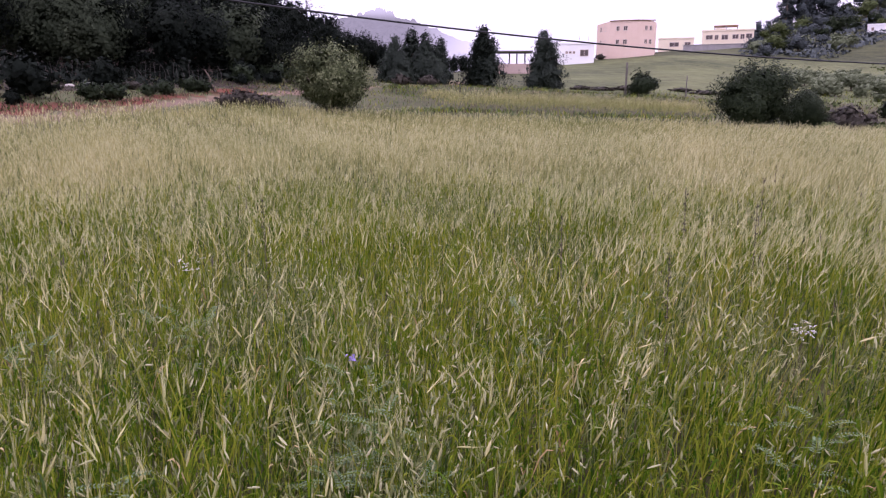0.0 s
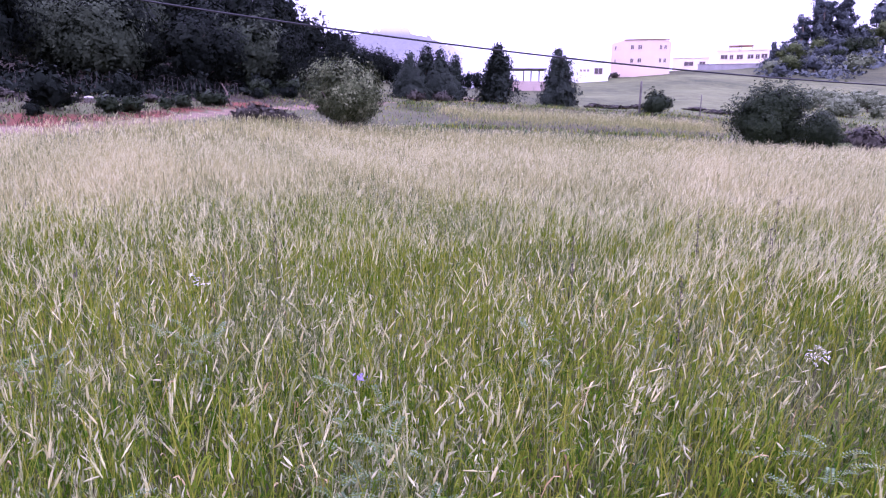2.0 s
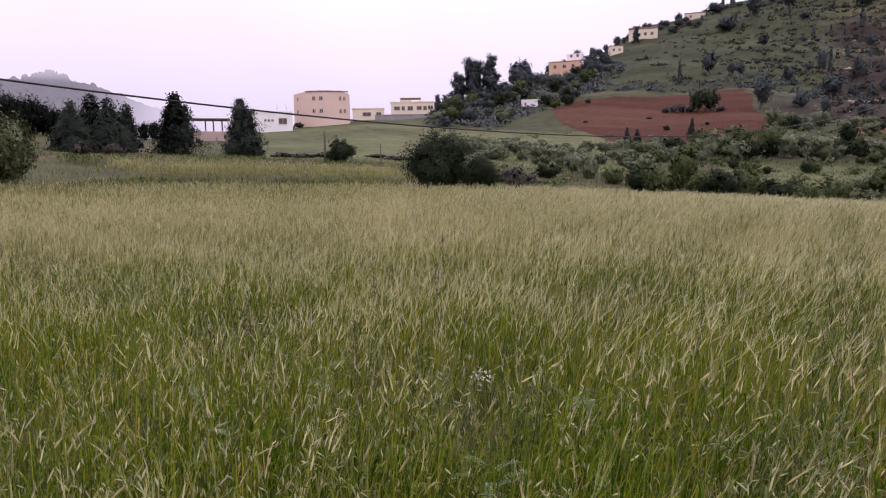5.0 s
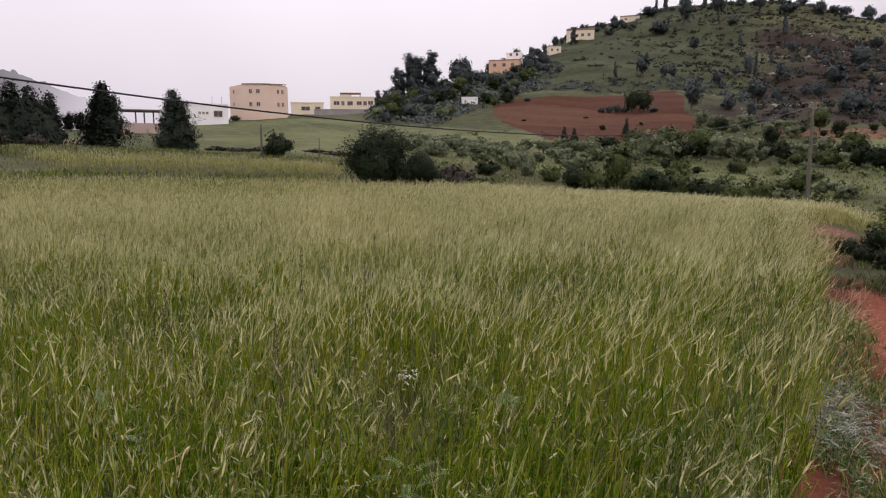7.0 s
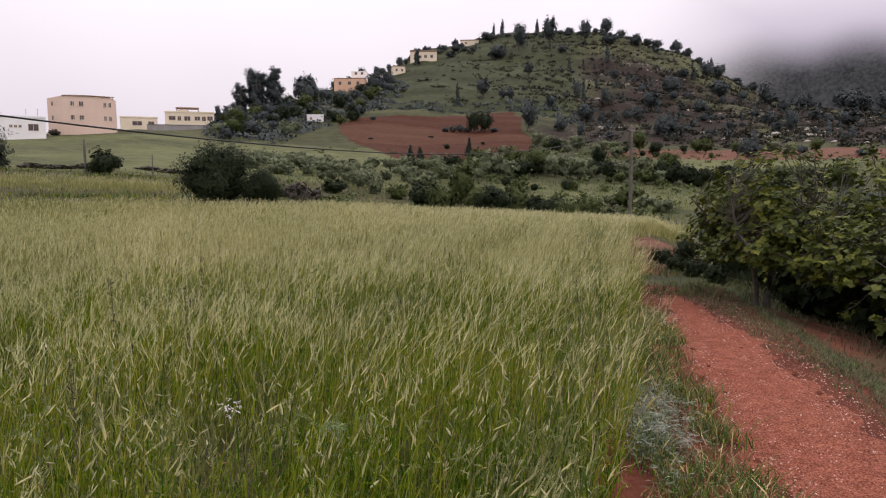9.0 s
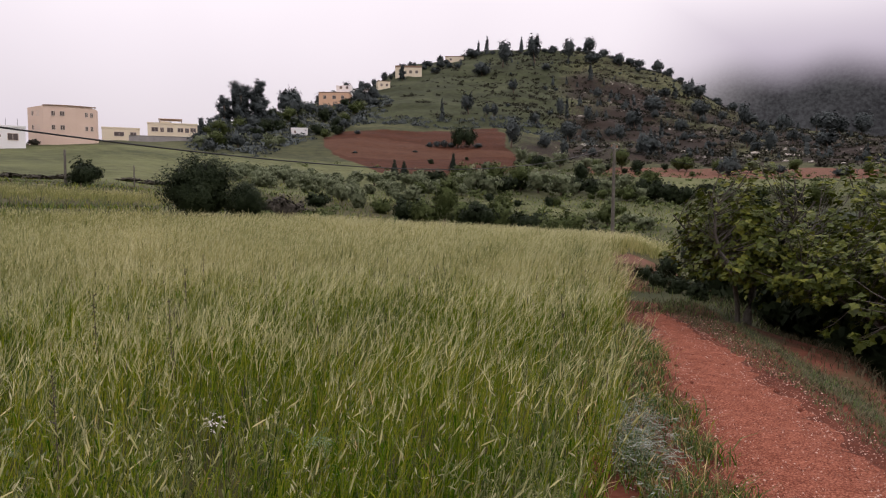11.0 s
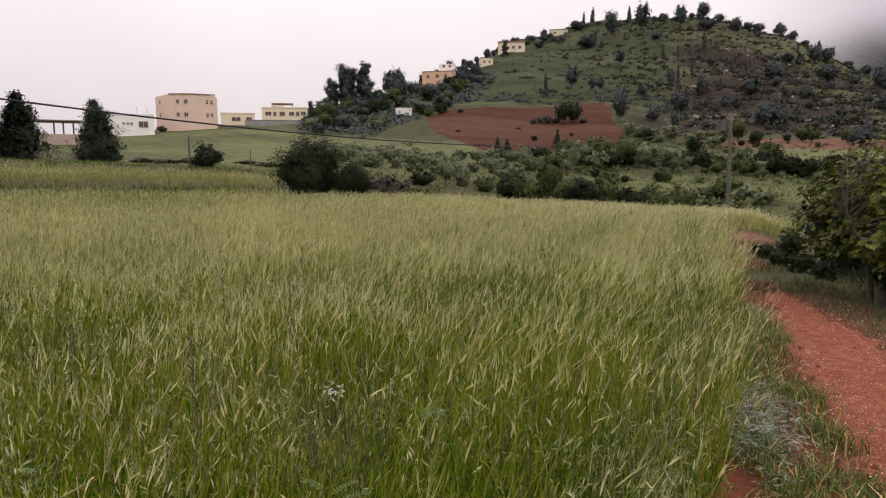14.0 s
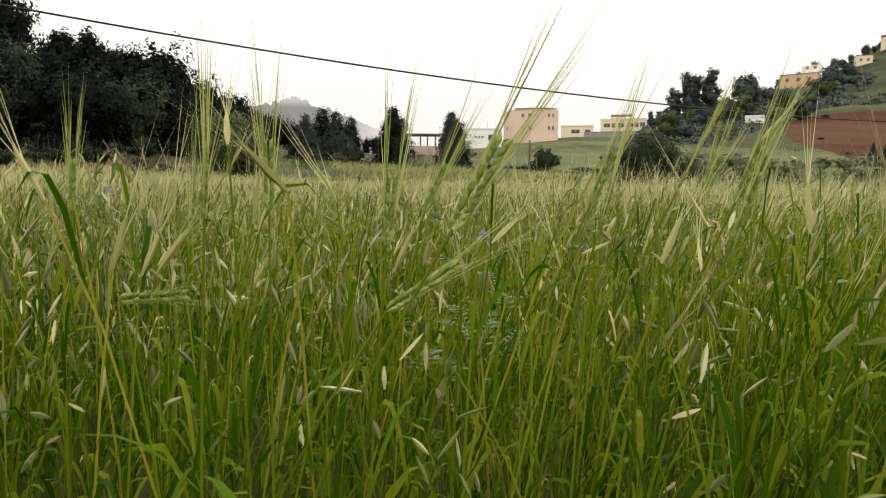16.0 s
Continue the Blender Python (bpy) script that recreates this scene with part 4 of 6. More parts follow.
# slope with the houses
for key, a, r, s, t in (("gum_a", 27.6, 216, 1.15, 0.78), ("gum_a", 28.6, 218, 1.45, 0.80), ("gum_b", 29.3, 221, 1.35, 0.92), ("gum_b", 30.3, 222, 1.55, 0.86), ("gum_b", 25.9, 196, 0.55, 0.9), ("gum_b", 26.6, 198, 0.6, 0.8),  ("slope_b", 25.8, 190, 0.7, 0.9), ("slope_b", 26.8, 192, 0.75, 0.9), ("slope_a", 32.6, 236, 1.35, 1.1), ("slope_a", 33.3, 240, 1.1, 1.2), ("slope_b", 34.4, 240, 0.9, 1.0), ("slope_a", 38.3, 262, 1.1, 0.95), ("slope_a", 39.6, 268, 0.95, 1.0), ("slope_a", 38.6, 300, 0.7, 0.9), ("gum_b", 41.9, 330, 0.8, 0.9), ("slope_b", 44.6, 345, 1.0, 0.6), ("slope_b", 26.6, 150, 0.62, 0.85), ("brown_a", 14.5, 150, 1.0, 1.0), ("slope_a", 28, 206, 0.6, 0.8)):
    plant("slope_tree", key, spot(a, r), "tall dark tree beside the hillside houses", "tree", s, a, "", t)
for k in range(34):
    a = rng.uniform(26.5, 39.5)
    r = np.interp(a, [26, 31, 36, 40], [200, 222, 250, 275]) + rng.uniform(-26, 12)
    if abs(a - 36.3) < 1.7 and r < 264:
        r = 272.0
    if abs(a - 33.5) < 1.5:
        a, r = a + 3.0, r + 6
    plant("slope_tree", ("slope_b", "slope_a", "slope_c")[k % 3], spot(a, r), "dark tree on the slope among the houses", "tree", rng.uniform(0.45, 0.85), a * 7, "slope trees", rng.uniform(0.8, 1.1))
count = 0
while count < 55:
    a, r = rng.uniform(25.5, 40), rng.uniform(135, 280)
    if r < np.interp(a, [25, 30, 36, 40], [155, 150, 190, 235]) or r > np.interp(a, [25, 30, 36, 40], [185, 225, 262, 290]) or (abs(a - 33.5) < 1.3 and r < 200) or (abs(a - 36.3) < 1.5 and r > 235):
        continue
    plant("slope_shrub", ("hill_round", "scrub_c", "olive_b", "scrub_b")[count % 4], spot(a, r), "olive and scrub on the terraced slope", "shrub", rng.uniform(1.0, 1.9) * (0.55 if count % 4 == 0 else 1.0), rng.uniform(0, 6), "slope scrub")
    count += 1
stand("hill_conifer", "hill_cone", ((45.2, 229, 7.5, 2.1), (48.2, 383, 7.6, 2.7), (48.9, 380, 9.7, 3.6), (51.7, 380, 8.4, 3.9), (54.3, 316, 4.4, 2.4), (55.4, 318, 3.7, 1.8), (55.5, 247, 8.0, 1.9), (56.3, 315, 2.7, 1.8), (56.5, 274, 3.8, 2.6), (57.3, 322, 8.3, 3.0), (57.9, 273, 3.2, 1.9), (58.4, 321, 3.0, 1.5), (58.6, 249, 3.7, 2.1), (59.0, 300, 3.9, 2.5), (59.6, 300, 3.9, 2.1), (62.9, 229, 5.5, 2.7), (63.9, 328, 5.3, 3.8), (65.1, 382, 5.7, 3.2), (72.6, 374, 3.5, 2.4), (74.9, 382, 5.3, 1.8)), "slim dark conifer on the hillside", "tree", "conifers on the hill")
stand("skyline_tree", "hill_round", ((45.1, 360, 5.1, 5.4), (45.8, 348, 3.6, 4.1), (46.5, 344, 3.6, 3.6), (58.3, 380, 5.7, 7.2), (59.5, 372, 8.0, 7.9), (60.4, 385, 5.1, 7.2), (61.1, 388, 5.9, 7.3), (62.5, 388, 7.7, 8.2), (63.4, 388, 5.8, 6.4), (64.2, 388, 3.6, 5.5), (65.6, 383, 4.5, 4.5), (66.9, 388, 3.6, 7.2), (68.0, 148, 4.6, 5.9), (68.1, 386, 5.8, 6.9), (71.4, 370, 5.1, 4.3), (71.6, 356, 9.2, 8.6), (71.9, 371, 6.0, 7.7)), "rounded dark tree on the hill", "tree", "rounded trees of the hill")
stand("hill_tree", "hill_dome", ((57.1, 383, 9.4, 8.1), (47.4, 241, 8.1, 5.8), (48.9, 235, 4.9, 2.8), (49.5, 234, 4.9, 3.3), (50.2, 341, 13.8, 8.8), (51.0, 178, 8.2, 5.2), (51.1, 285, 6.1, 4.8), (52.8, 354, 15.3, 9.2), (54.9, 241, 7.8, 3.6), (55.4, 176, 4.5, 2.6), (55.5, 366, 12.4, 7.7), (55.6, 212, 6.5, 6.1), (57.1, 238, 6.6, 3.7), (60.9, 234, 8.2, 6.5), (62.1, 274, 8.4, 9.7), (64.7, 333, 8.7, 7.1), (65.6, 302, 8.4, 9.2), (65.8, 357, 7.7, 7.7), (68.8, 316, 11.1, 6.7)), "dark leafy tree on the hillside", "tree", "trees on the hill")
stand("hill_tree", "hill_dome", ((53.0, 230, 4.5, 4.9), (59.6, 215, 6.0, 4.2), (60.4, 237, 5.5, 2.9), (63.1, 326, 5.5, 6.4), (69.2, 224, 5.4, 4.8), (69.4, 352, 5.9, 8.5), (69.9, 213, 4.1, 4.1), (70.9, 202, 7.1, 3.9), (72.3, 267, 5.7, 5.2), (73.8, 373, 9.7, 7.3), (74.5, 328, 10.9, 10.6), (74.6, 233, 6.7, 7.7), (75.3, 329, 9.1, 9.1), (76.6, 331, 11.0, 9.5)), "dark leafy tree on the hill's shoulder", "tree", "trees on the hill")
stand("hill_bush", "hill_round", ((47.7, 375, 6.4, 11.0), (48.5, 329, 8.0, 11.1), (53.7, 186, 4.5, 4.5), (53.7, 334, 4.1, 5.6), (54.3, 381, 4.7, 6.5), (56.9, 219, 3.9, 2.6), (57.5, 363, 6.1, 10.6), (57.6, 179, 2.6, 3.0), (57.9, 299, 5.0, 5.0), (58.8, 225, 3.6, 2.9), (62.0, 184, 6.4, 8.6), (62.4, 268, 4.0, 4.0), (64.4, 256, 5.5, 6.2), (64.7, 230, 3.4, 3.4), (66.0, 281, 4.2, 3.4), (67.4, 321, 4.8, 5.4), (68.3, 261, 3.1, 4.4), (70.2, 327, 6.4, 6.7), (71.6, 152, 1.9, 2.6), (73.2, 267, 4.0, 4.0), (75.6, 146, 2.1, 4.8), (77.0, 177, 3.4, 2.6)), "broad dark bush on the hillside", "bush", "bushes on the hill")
count = 0
while count < 230:  # young junipers and small bushes, thicker on the hill's middle
    a, r = rng.uniform(46, 82), 178 + 205 * rng.random()
    thin = np.interp(a, [46, 53, 57, 66, 80], [0.08, 0.35, 1.0, 1.0, 0.6]) * np.interp(r, [180, 250, 330, 385], [1.0, 1.0, 0.8, 0.45])
    if rng.random() > thin or (a < 53 and r < 222) or ripple(r * math.sin(radians(a)), r * math.cos(radians(a)), 60, 2.5) < rng.uniform(-1.1, 0.3):
        continue
    plant("hill_shrub", ("juniper", "hill_round", "juniper")[count % 3], spot(a, r), "small dark shrub on the hillside", "shrub", rng.uniform(0.6, 1.25) * (0.45 if count % 3 == 1 else 1.0), a * 9, "shrubs on the hill", rng.uniform(0.8, 1.1))
    count += 1
for k in range(58):
    a = 46.5 + 21 * k / 57 + rng.uniform(-0.3, 0.3)
    plant("skyline_bush", "hill_round", spot(a, 384 + rng.uniform(-10, 4)), "low dark bush along the hill's skyline", "bush", rng.uniform(0.35, 0.95), a * 9, "skyline bushes", rng.uniform(0.6, 1.0), 0.4)
for k in range(20):
    a = 37.2 + 8.5 * k / 19 + rng.uniform(-0.25, 0.25)
    r = np.interp(a, [37, 42, 48], [300, 352, 386]) + rng.uniform(-8, 8)
    plant("ridge_tree", ("hill_round", "hill_dome", "hill_round", "hill_dome")[rng.integers(0, 4)], spot(a, r), "dark tree along the ridge with the houses", "tree", rng.uniform(0.5, 1.0), a * 5, "ridge trees")


# ---- houses ----
def house(name, az, r, size, face, wall, label, windows=(), roof=None, parapet=0.3, up=0.0):
    """A flat-roofed house: width, depth and height; face turns it (degrees); windows on its front: (x, z, w, h)."""
    w, d, h = size
    root = tagged(new(name), label, "house")
    root.matrix_basis = Matrix.Translation(spot(az, r, up)) @ pose(0, 0, 0, 0, 0, -az + face)
    bm = bmesh.new()
    box(bm, -w / 2, w / 2, 0, d, -1.5 - up, h, 0.04)
    part("wall", bm, wall, root)
    bm = bmesh.new()
    for x0, x1, y0, y1 in ((-w / 2 - 0.08, w / 2 + 0.08, -0.08, 0.18), (-w / 2 - 0.08, w / 2 + 0.08, d - 0.18, d + 0.08), (-w / 2 - 0.08, -w / 2 + 0.18, 0.18, d - 0.18), (w / 2 - 0.18, w / 2 + 0.08, 0.18, d - 0.18)):
        box(bm, x0, x1, y0, y1, h + 0.003, h + parapet)
    part("parapet", bm, roof or wall, root)
    for x, z, ww, wh in windows:
        add_window(root, (x, -0.001, z), 0, ww, wh)
    return root


def add_window(root, at, turn, ww, wh):
    bm = bmesh.new()
    t = 0.09
    for x0, x1, z0, z1 in ((-ww / 2 - t, ww / 2 + t, wh, wh + t), (-ww / 2 - t, ww / 2 + t, -t, 0), (-ww / 2 - t, -ww / 2, 0, wh), (ww / 2, ww / 2 + t, 0, wh), (-0.03, 0.03, 0, wh)):
        box(bm, x0, x1, -0.05, 0.02, z0, z1)
    win = part("window", bm, M_FRAME, root)
    win.matrix_basis = Matrix.Translation(at) @ pose(0, 0, 0, 0, 0, turn)
    bm = box(bmesh.new(), -ww / 2, ww / 2, -0.015, 0.02, 0, wh)
    part("pane", bm, M_PANE, win)


def pink_house():
    """The three-storey block with its rounded front."""
    root = tagged(new("pink_house"), "pink plastered block with a rounded front and paired windows", "house")
    root.matrix_basis = Matrix.Translation(spot(16.42, 152, 0.0)) @ pose(0, 0, 0, 0, 0, -16.5)
    left = [(-5.9, 1.2), (-3.3, -0.6)]
    curve = [(-3.3 + 9.0 * k / 8, -0.6 - 1.5 * math.sin(math.pi * (0.12 + 0.80 * k / 8)) + 0.45) for k in range(9)]
    plan = [left[0]] + curve + [(6.1, 1.6), (6.1, 9.5), (-5.9, 9.5)]
    bm = bmesh.new()
    low = [bm.verts.new((x, y, -1.5)) for x, y in plan]
    top = [bm.verts.new((x, y, 6.7 + 0.45 * smooth(-5.9, -3.0, x) - 0.35 * smooth(4.6, 6.1, x))) for x, y in plan]
    for k in range(len(plan)):
        bm.faces.new((low[k], low[(k + 1) % len(plan)], top[(k + 1) % len(plan)], top[k]))
    bm.faces.new(top)
    part("wall", bm, M_PINK, root)
    bm = bmesh.new()
    for a, b in zip(curve[:-1], curve[1:]):
        mid_p, ln, turn = ((a[0] + b[0]) / 2, (a[1] + b[1]) / 2), math.dist(a, b), math.atan2(b[1] - a[1], b[0] - a[0])
        bmesh.ops.create_cube(bm, size=1.0, matrix=Matrix.LocRotScale((*mid_p, 7.2), Euler((0, 0, turn)), (ln + 0.02, 0.35, 0.16)))
    part("roof_edge", bm, M_ROOF, root)
    for z in (2.6, 5.25):
        for x in (-5.0, -4.2):
            k = (x + 5.9) / 2.6
            add_window(root, (x, 1.2 - 1.8 * k - 0.02, z), -34.7, 0.42, 0.8)
        for x in (-1.55, -0.1):
            add_window(root, (x, np.interp(x, [c[0] for c in curve], [c[1] for c in curve]) - 0.02, z), -6, 0.7, 0.8)
        for x in (4.0, 4.9):
            add_window(root, (x, np.interp(x, [c[0] for c in curve], [c[1] for c in curve]) - 0.02, z), 12, 0.42, 0.8)
    return root


pink_house()
house("white_house", 12.4, 142, (8.2, 7, 3.8), 0, M_WHITE, "low white flat-roofed house on the slope", [(2.2, 1.6, 1.5, 1.1), (-1.2, 2.1, 0.35, 0.35), (-0.5, 2.1, 0.35, 0.35), (0.2, 2.1, 0.35, 0.35)])
def house_marks():
    """Faded strokes of paint along the white house's foot, and an aerial on its roof."""
    home = [o for o in bpy.data.objects if o.name.startswith("white_house") and not o.parent][0]
    bm = bmesh.new()
    for x, z, w, h in ((-3.2, 1.3, 0.5, 0.10), (-2.6, 1.15, 0.35, 0.12), (-2.0, 1.35, 0.6, 0.09), (-1.3, 1.2, 0.45, 0.12), (-0.6, 1.0, 0.5, 0.1), (-3.0, 0.9, 0.9, 0.08), (-1.6, 0.8, 0.7, 0.09)):
        box(bm, x, x + w, -0.012, 0.0, z, z + h)
    part("painted_marks", bm, M_GREYWALL, home, "faded blue-grey strokes of paint")
    for x in (1.2, 3.0):
        part("aerial", box(bmesh.new(), x - 0.03, x + 0.03, 2.0, 2.06, 3.8, 5.6), M_METAL, home)


house_marks()
house("cream_house", 20.2, 176, (8.0, 7, 2.7), 0, M_CREAM, "cream single-storey house with brown windows", [(-0.4, 1.0, 2.0, 0.9), (2.6, 1.0, 1.2, 0.9)], up=0.7)
house("cream_house", 23.85, 178, (11.2, 8, 3.2), 0, M_CREAM, "cream single-storey house with a row of windows", [(-4.0, 1.4, 1.4, 0.9), (-2.4, 1.3, 0.7, 1.0), (-0.6, 1.3, 1.3, 1.0), (1.7, 1.4, 1.2, 0.9), (3.2, 1.3, 0.8, 1.0), (4.6, 1.5, 1.2, 0.9)], up=0.7)
house("garden_wall", 23.4, 172, (16, 0.3, 0.6), 0, M_GREYWALL, "low grey masonry wall below the cream houses", (), None, 0.06, up=0.5)
def roof_room():
    """The unfinished storey on the longer cream house: slab, posts and a mast."""
    home = [o for o in bpy.data.objects if o.name.startswith("cream_house") and not o.parent][-1]
    part("roof_slab", box(bmesh.new(), -3.2, 2.2, 2.0, 6.0, 4.55, 4.7, 0.02), M_ROOF, home, "brown concrete slab")
    for x in (-3.0, -0.4, 2.0):
        part("roof_post", box(bmesh.new(), x - 0.1, x + 0.1, 2.2, 2.4, 3.2, 4.55), M_GREYWALL, home)
    part("roof_wall", box(bmesh.new(), -2.8, -0.6, 2.6, 2.8, 3.2, 4.1), M_CREAM, home)
    part("mast", box(bmesh.new(), -16.9, -16.8, 1.0, 1.1, 1.0, 6.6), M_METAL, home)


roof_room()
house("ochre_house", 36.3, 262, (11.5, 8, 3.6), -8, M_OCHRE, "ochre hillside house with a brown roof edge", [(-3.5, 1.4, 1.0, 1.2), (0, 1.4, 1.2, 1.2), (3.2, 1.4, 1.0, 1.2)], M_ROOF, 0.35, up=1.2)
house("white_house", 37.1, 270, (6.0, 6, 5.6), -8, M_WHITE, "white upper house behind the ochre one", [(-1.2, 4.6, 0.8, 1.0), (1.2, 4.6, 0.8, 1.0)], None, 0.3)
house("white_hut", 33.5, 197, (4.6, 4, 1.9), 0, M_WHITE, "small white hut on the terraced slope", [(-1.2, 0.7, 0.4, 0.6)])
house("hillside_house", 40.4, 305, (5.4, 5, 3.2), 10, M_CREAM, "small cream house among trees on the ridge", [(-1.2, 1.2, 0.8, 1.0), (1.2, 1.2, 0.8, 1.0)], M_ROOF)
house("hillside_house", 38.5, 294, (6.0, 5, 2.6), -6, M_WHITE, "pale house among trees on the hillside", [(-2, 1, 0.9, 1), (1.5, 1, 0.9, 1)], M_ROOF)
house("hillside_house", 42.4, 340, (13, 7, 4.2), 0, M_CREAM, "pale house with a brown roof on the ridge", [(-3, 1.4, 1.2, 1.3), (1, 1.4, 1.2, 1.3), (4, 1.4, 1.2, 1.3)], M_ROOF, 0.9)
house("hillside_house", 46.2, 379, (10, 6, 2.8), 0, M_CREAM, "pale house near the hilltop", [(-2, 1, 1, 1)], M_ROOF, 0.5)


def shelter():
    root = tagged(new("open_shelter"), "open flat-roofed shelter on a beige wall", "shed")
    root.matrix_basis = Matrix.Translation(spot(7.6, 112)) @ pose(0, 0, 0, 0, 0, -7.6)
    part("wall", box(bmesh.new(), -3.4, 3.0, 0, 0.3, -1.5, 1.5, 0.02), M_BEIGE, root)
    part("roof", box(bmesh.new(), -4.6, 3.2, -0.4, 4, 3.35, 3.5, 0.02), M_GREYWALL, root)
    for x, y in ((-2.7, 0.15), (-0.5, 3.0), (0.7, 3.0), (2.0, 3.0), (2.9, 0.15)):
        part("post", box(bmesh.new(), x - 0.11, x + 0.11, y - 0.11, y + 0.11, 1.5 if y < 1 else -1.5, 3.35), M_WHITE if y < 1 else M_GREYWALL, root)


shelter()


# ---- poles, cables and the fence ----
def pole_post(name, at, h, r, label, category="post"):
    rng_p = np.random.default_rng(int(h * 100))
    z = np.linspace(-0.4, h, 9)
    pts = np.column_stack([rng_p.normal(size=(9, 2)) * 0.008, z])
    v, f = tube(pts, np.linspace(r, r * 0.72, 9) * (1 + 0.04 * rng_p.normal(size=9)), 10)
    root = tagged(new(name), label, category)
    root.matrix_basis = Matrix.Translation(at)
    child("shaft", mesh_of("shaft", v, [f, [list(range(80, 90))]], [M_POLE], smooth=True), root)
    return root


POLE_AT = spot(59.5, 42.0)
POLE_TOP = 5.0
pole = pole_post("utility_pole", POLE_AT, POLE_TOP - POLE_AT.z, 0.115, "weathered wooden utility pole at the field's edge", "pole")
arm_h = POLE_TOP - POLE_AT.z
part("bracket", box(bmesh.new(), -0.35, 0.35, -0.05, 0.05, arm_h - 0.3, arm_h - 0.22, 0.01), M_METAL, pole, "grey iron bracket")
for x in (-0.3, 0.3):
    bm = bmesh.new()
    bmesh.ops.create_cone(bm, cap_ends=True, segments=10, radius1=0.06, radius2=0.04, depth=0.16, matrix=Matrix.Translation((x, 0, arm_h - 0.14)))
    part("insulator", bm, M_CERAMIC, pole, "brown ceramic insulator")
pole_post("wooden_post", spot(16.65, 60.5), 2.75, 0.11, "weathered wooden post beside a bush")
pole_post("thin_post", spot(21.2, 70), 2.1, 0.07, "thin dark post in the dry grass")


def cable(name, points, r, label):
    v, f = tube(points, np.full(len(points), r), 6)
    return tagged(new(name, mesh_of(name, v, [f], [M_WIRE], smooth=True)), label, "cable")


xs = np.linspace(-26, 36.15, 70)
reach = np.interp(xs, [-26, 8, 36.15], [0.87, 0.89, 1.0])  # it hangs nearer on the wood's side
cable("cable", np.column_stack([xs * reach, (13.65 + (xs - 1.2) * 0.219) * reach, 1.66 + (1.02 + np.where(xs < 13, 0.00305, 0.0041) * (xs - 13) ** 2) * reach]), 0.016, "black overhead cable sagging across the field")
u = np.linspace(0, 1, 30)
cable("cable", np.column_stack([POLE_AT.x + 0.3 + 8 * u, POLE_AT.y - 12 * u, 4.7 - 3.6 * u + 1.6 * u * u]), 0.014, "black cable running down from the pole")


def fence_line():
    rng_f = np.random.default_rng(9)
    root = tagged(new("pole_fence"), "rough fence of thin branches at the wood's foot", "fence")
    for k in range(46):
        a = -31 + 15.4 * k / 45
        p = spot(a, np.interp(a, [-31, -15], [47, 52]))
        h = rng_f.uniform(0.8, 1.3)
        pts = np.array([p, p + Vector((rng_f.normal() * 0.06, rng_f.normal() * 0.06, h * 0.5)), p + Vector((rng_f.normal() * 0.12, rng_f.normal() * 0.1, h))])
        v, f = tube(pts, [0.018, 0.015, 0.01], 5)
        child("stake", mesh_of("stake", v, [f], [M_STAKE], smooth=True), root)


fence_line()
p = spot(-16.1, 47)
tagged(new("dead_trunk", (lambda q: mesh_of("dead_trunk", q[0], [q[1]], [M_BARK], smooth=True))(tube([p, p + Vector((-0.25, 0, 0.5)), p + Vector((-0.3, 0, 0.9)), p + Vector((-0.6, 0, 1.4))], [0.10, 0.08, 0.07, 0.03], 7))), "bare grey leaning tree trunk by the track", "trunk")
rng = np.random.default_rng(21)


def boulder_mesh(seed):
    bm = bmesh.new()
    bmesh.ops.create_icosphere(bm, subdivisions=2, radius=1.0)
    for v in bm.verts:
        v.co *= 1 + 0.35 * noise.noise(v.co * 1.3 + Vector((seed * 7.1, 0, 0)))
        v.co.z *= 0.6
    me = bpy.data.meshes.new("boulder")
    bm.to_mesh(me)
    bm.free()
    me.materials.append(M_STONE)
    return me


STONES = [boulder_mesh(k) for k in range(4)]
for k in range(34):
    if k < 10:
        a, r, s = rng.uniform(37.5, 41.5), rng.uniform(46, 49), rng.uniform(0.15, 0.35)
    elif k < 18:
        a, r, s = rng.uniform(-30, -24), rng.uniform(43, 47), rng.uniform(0.12, 0.24)
    else:
        a, r, s = rng.uniform(52, 82), rng.uniform(170, 300), rng.uniform(0.4, 1.0)
    ob = tagged(new("boulder", STONES[k % 4]), "pale weathered boulder lying in the grass", "rock", "boulders")
    ob.matrix_basis = Matrix.LocRotScale(spot(a, r, s * 0.25), Euler((0, 0, k)), (s * 1.4, s, s))


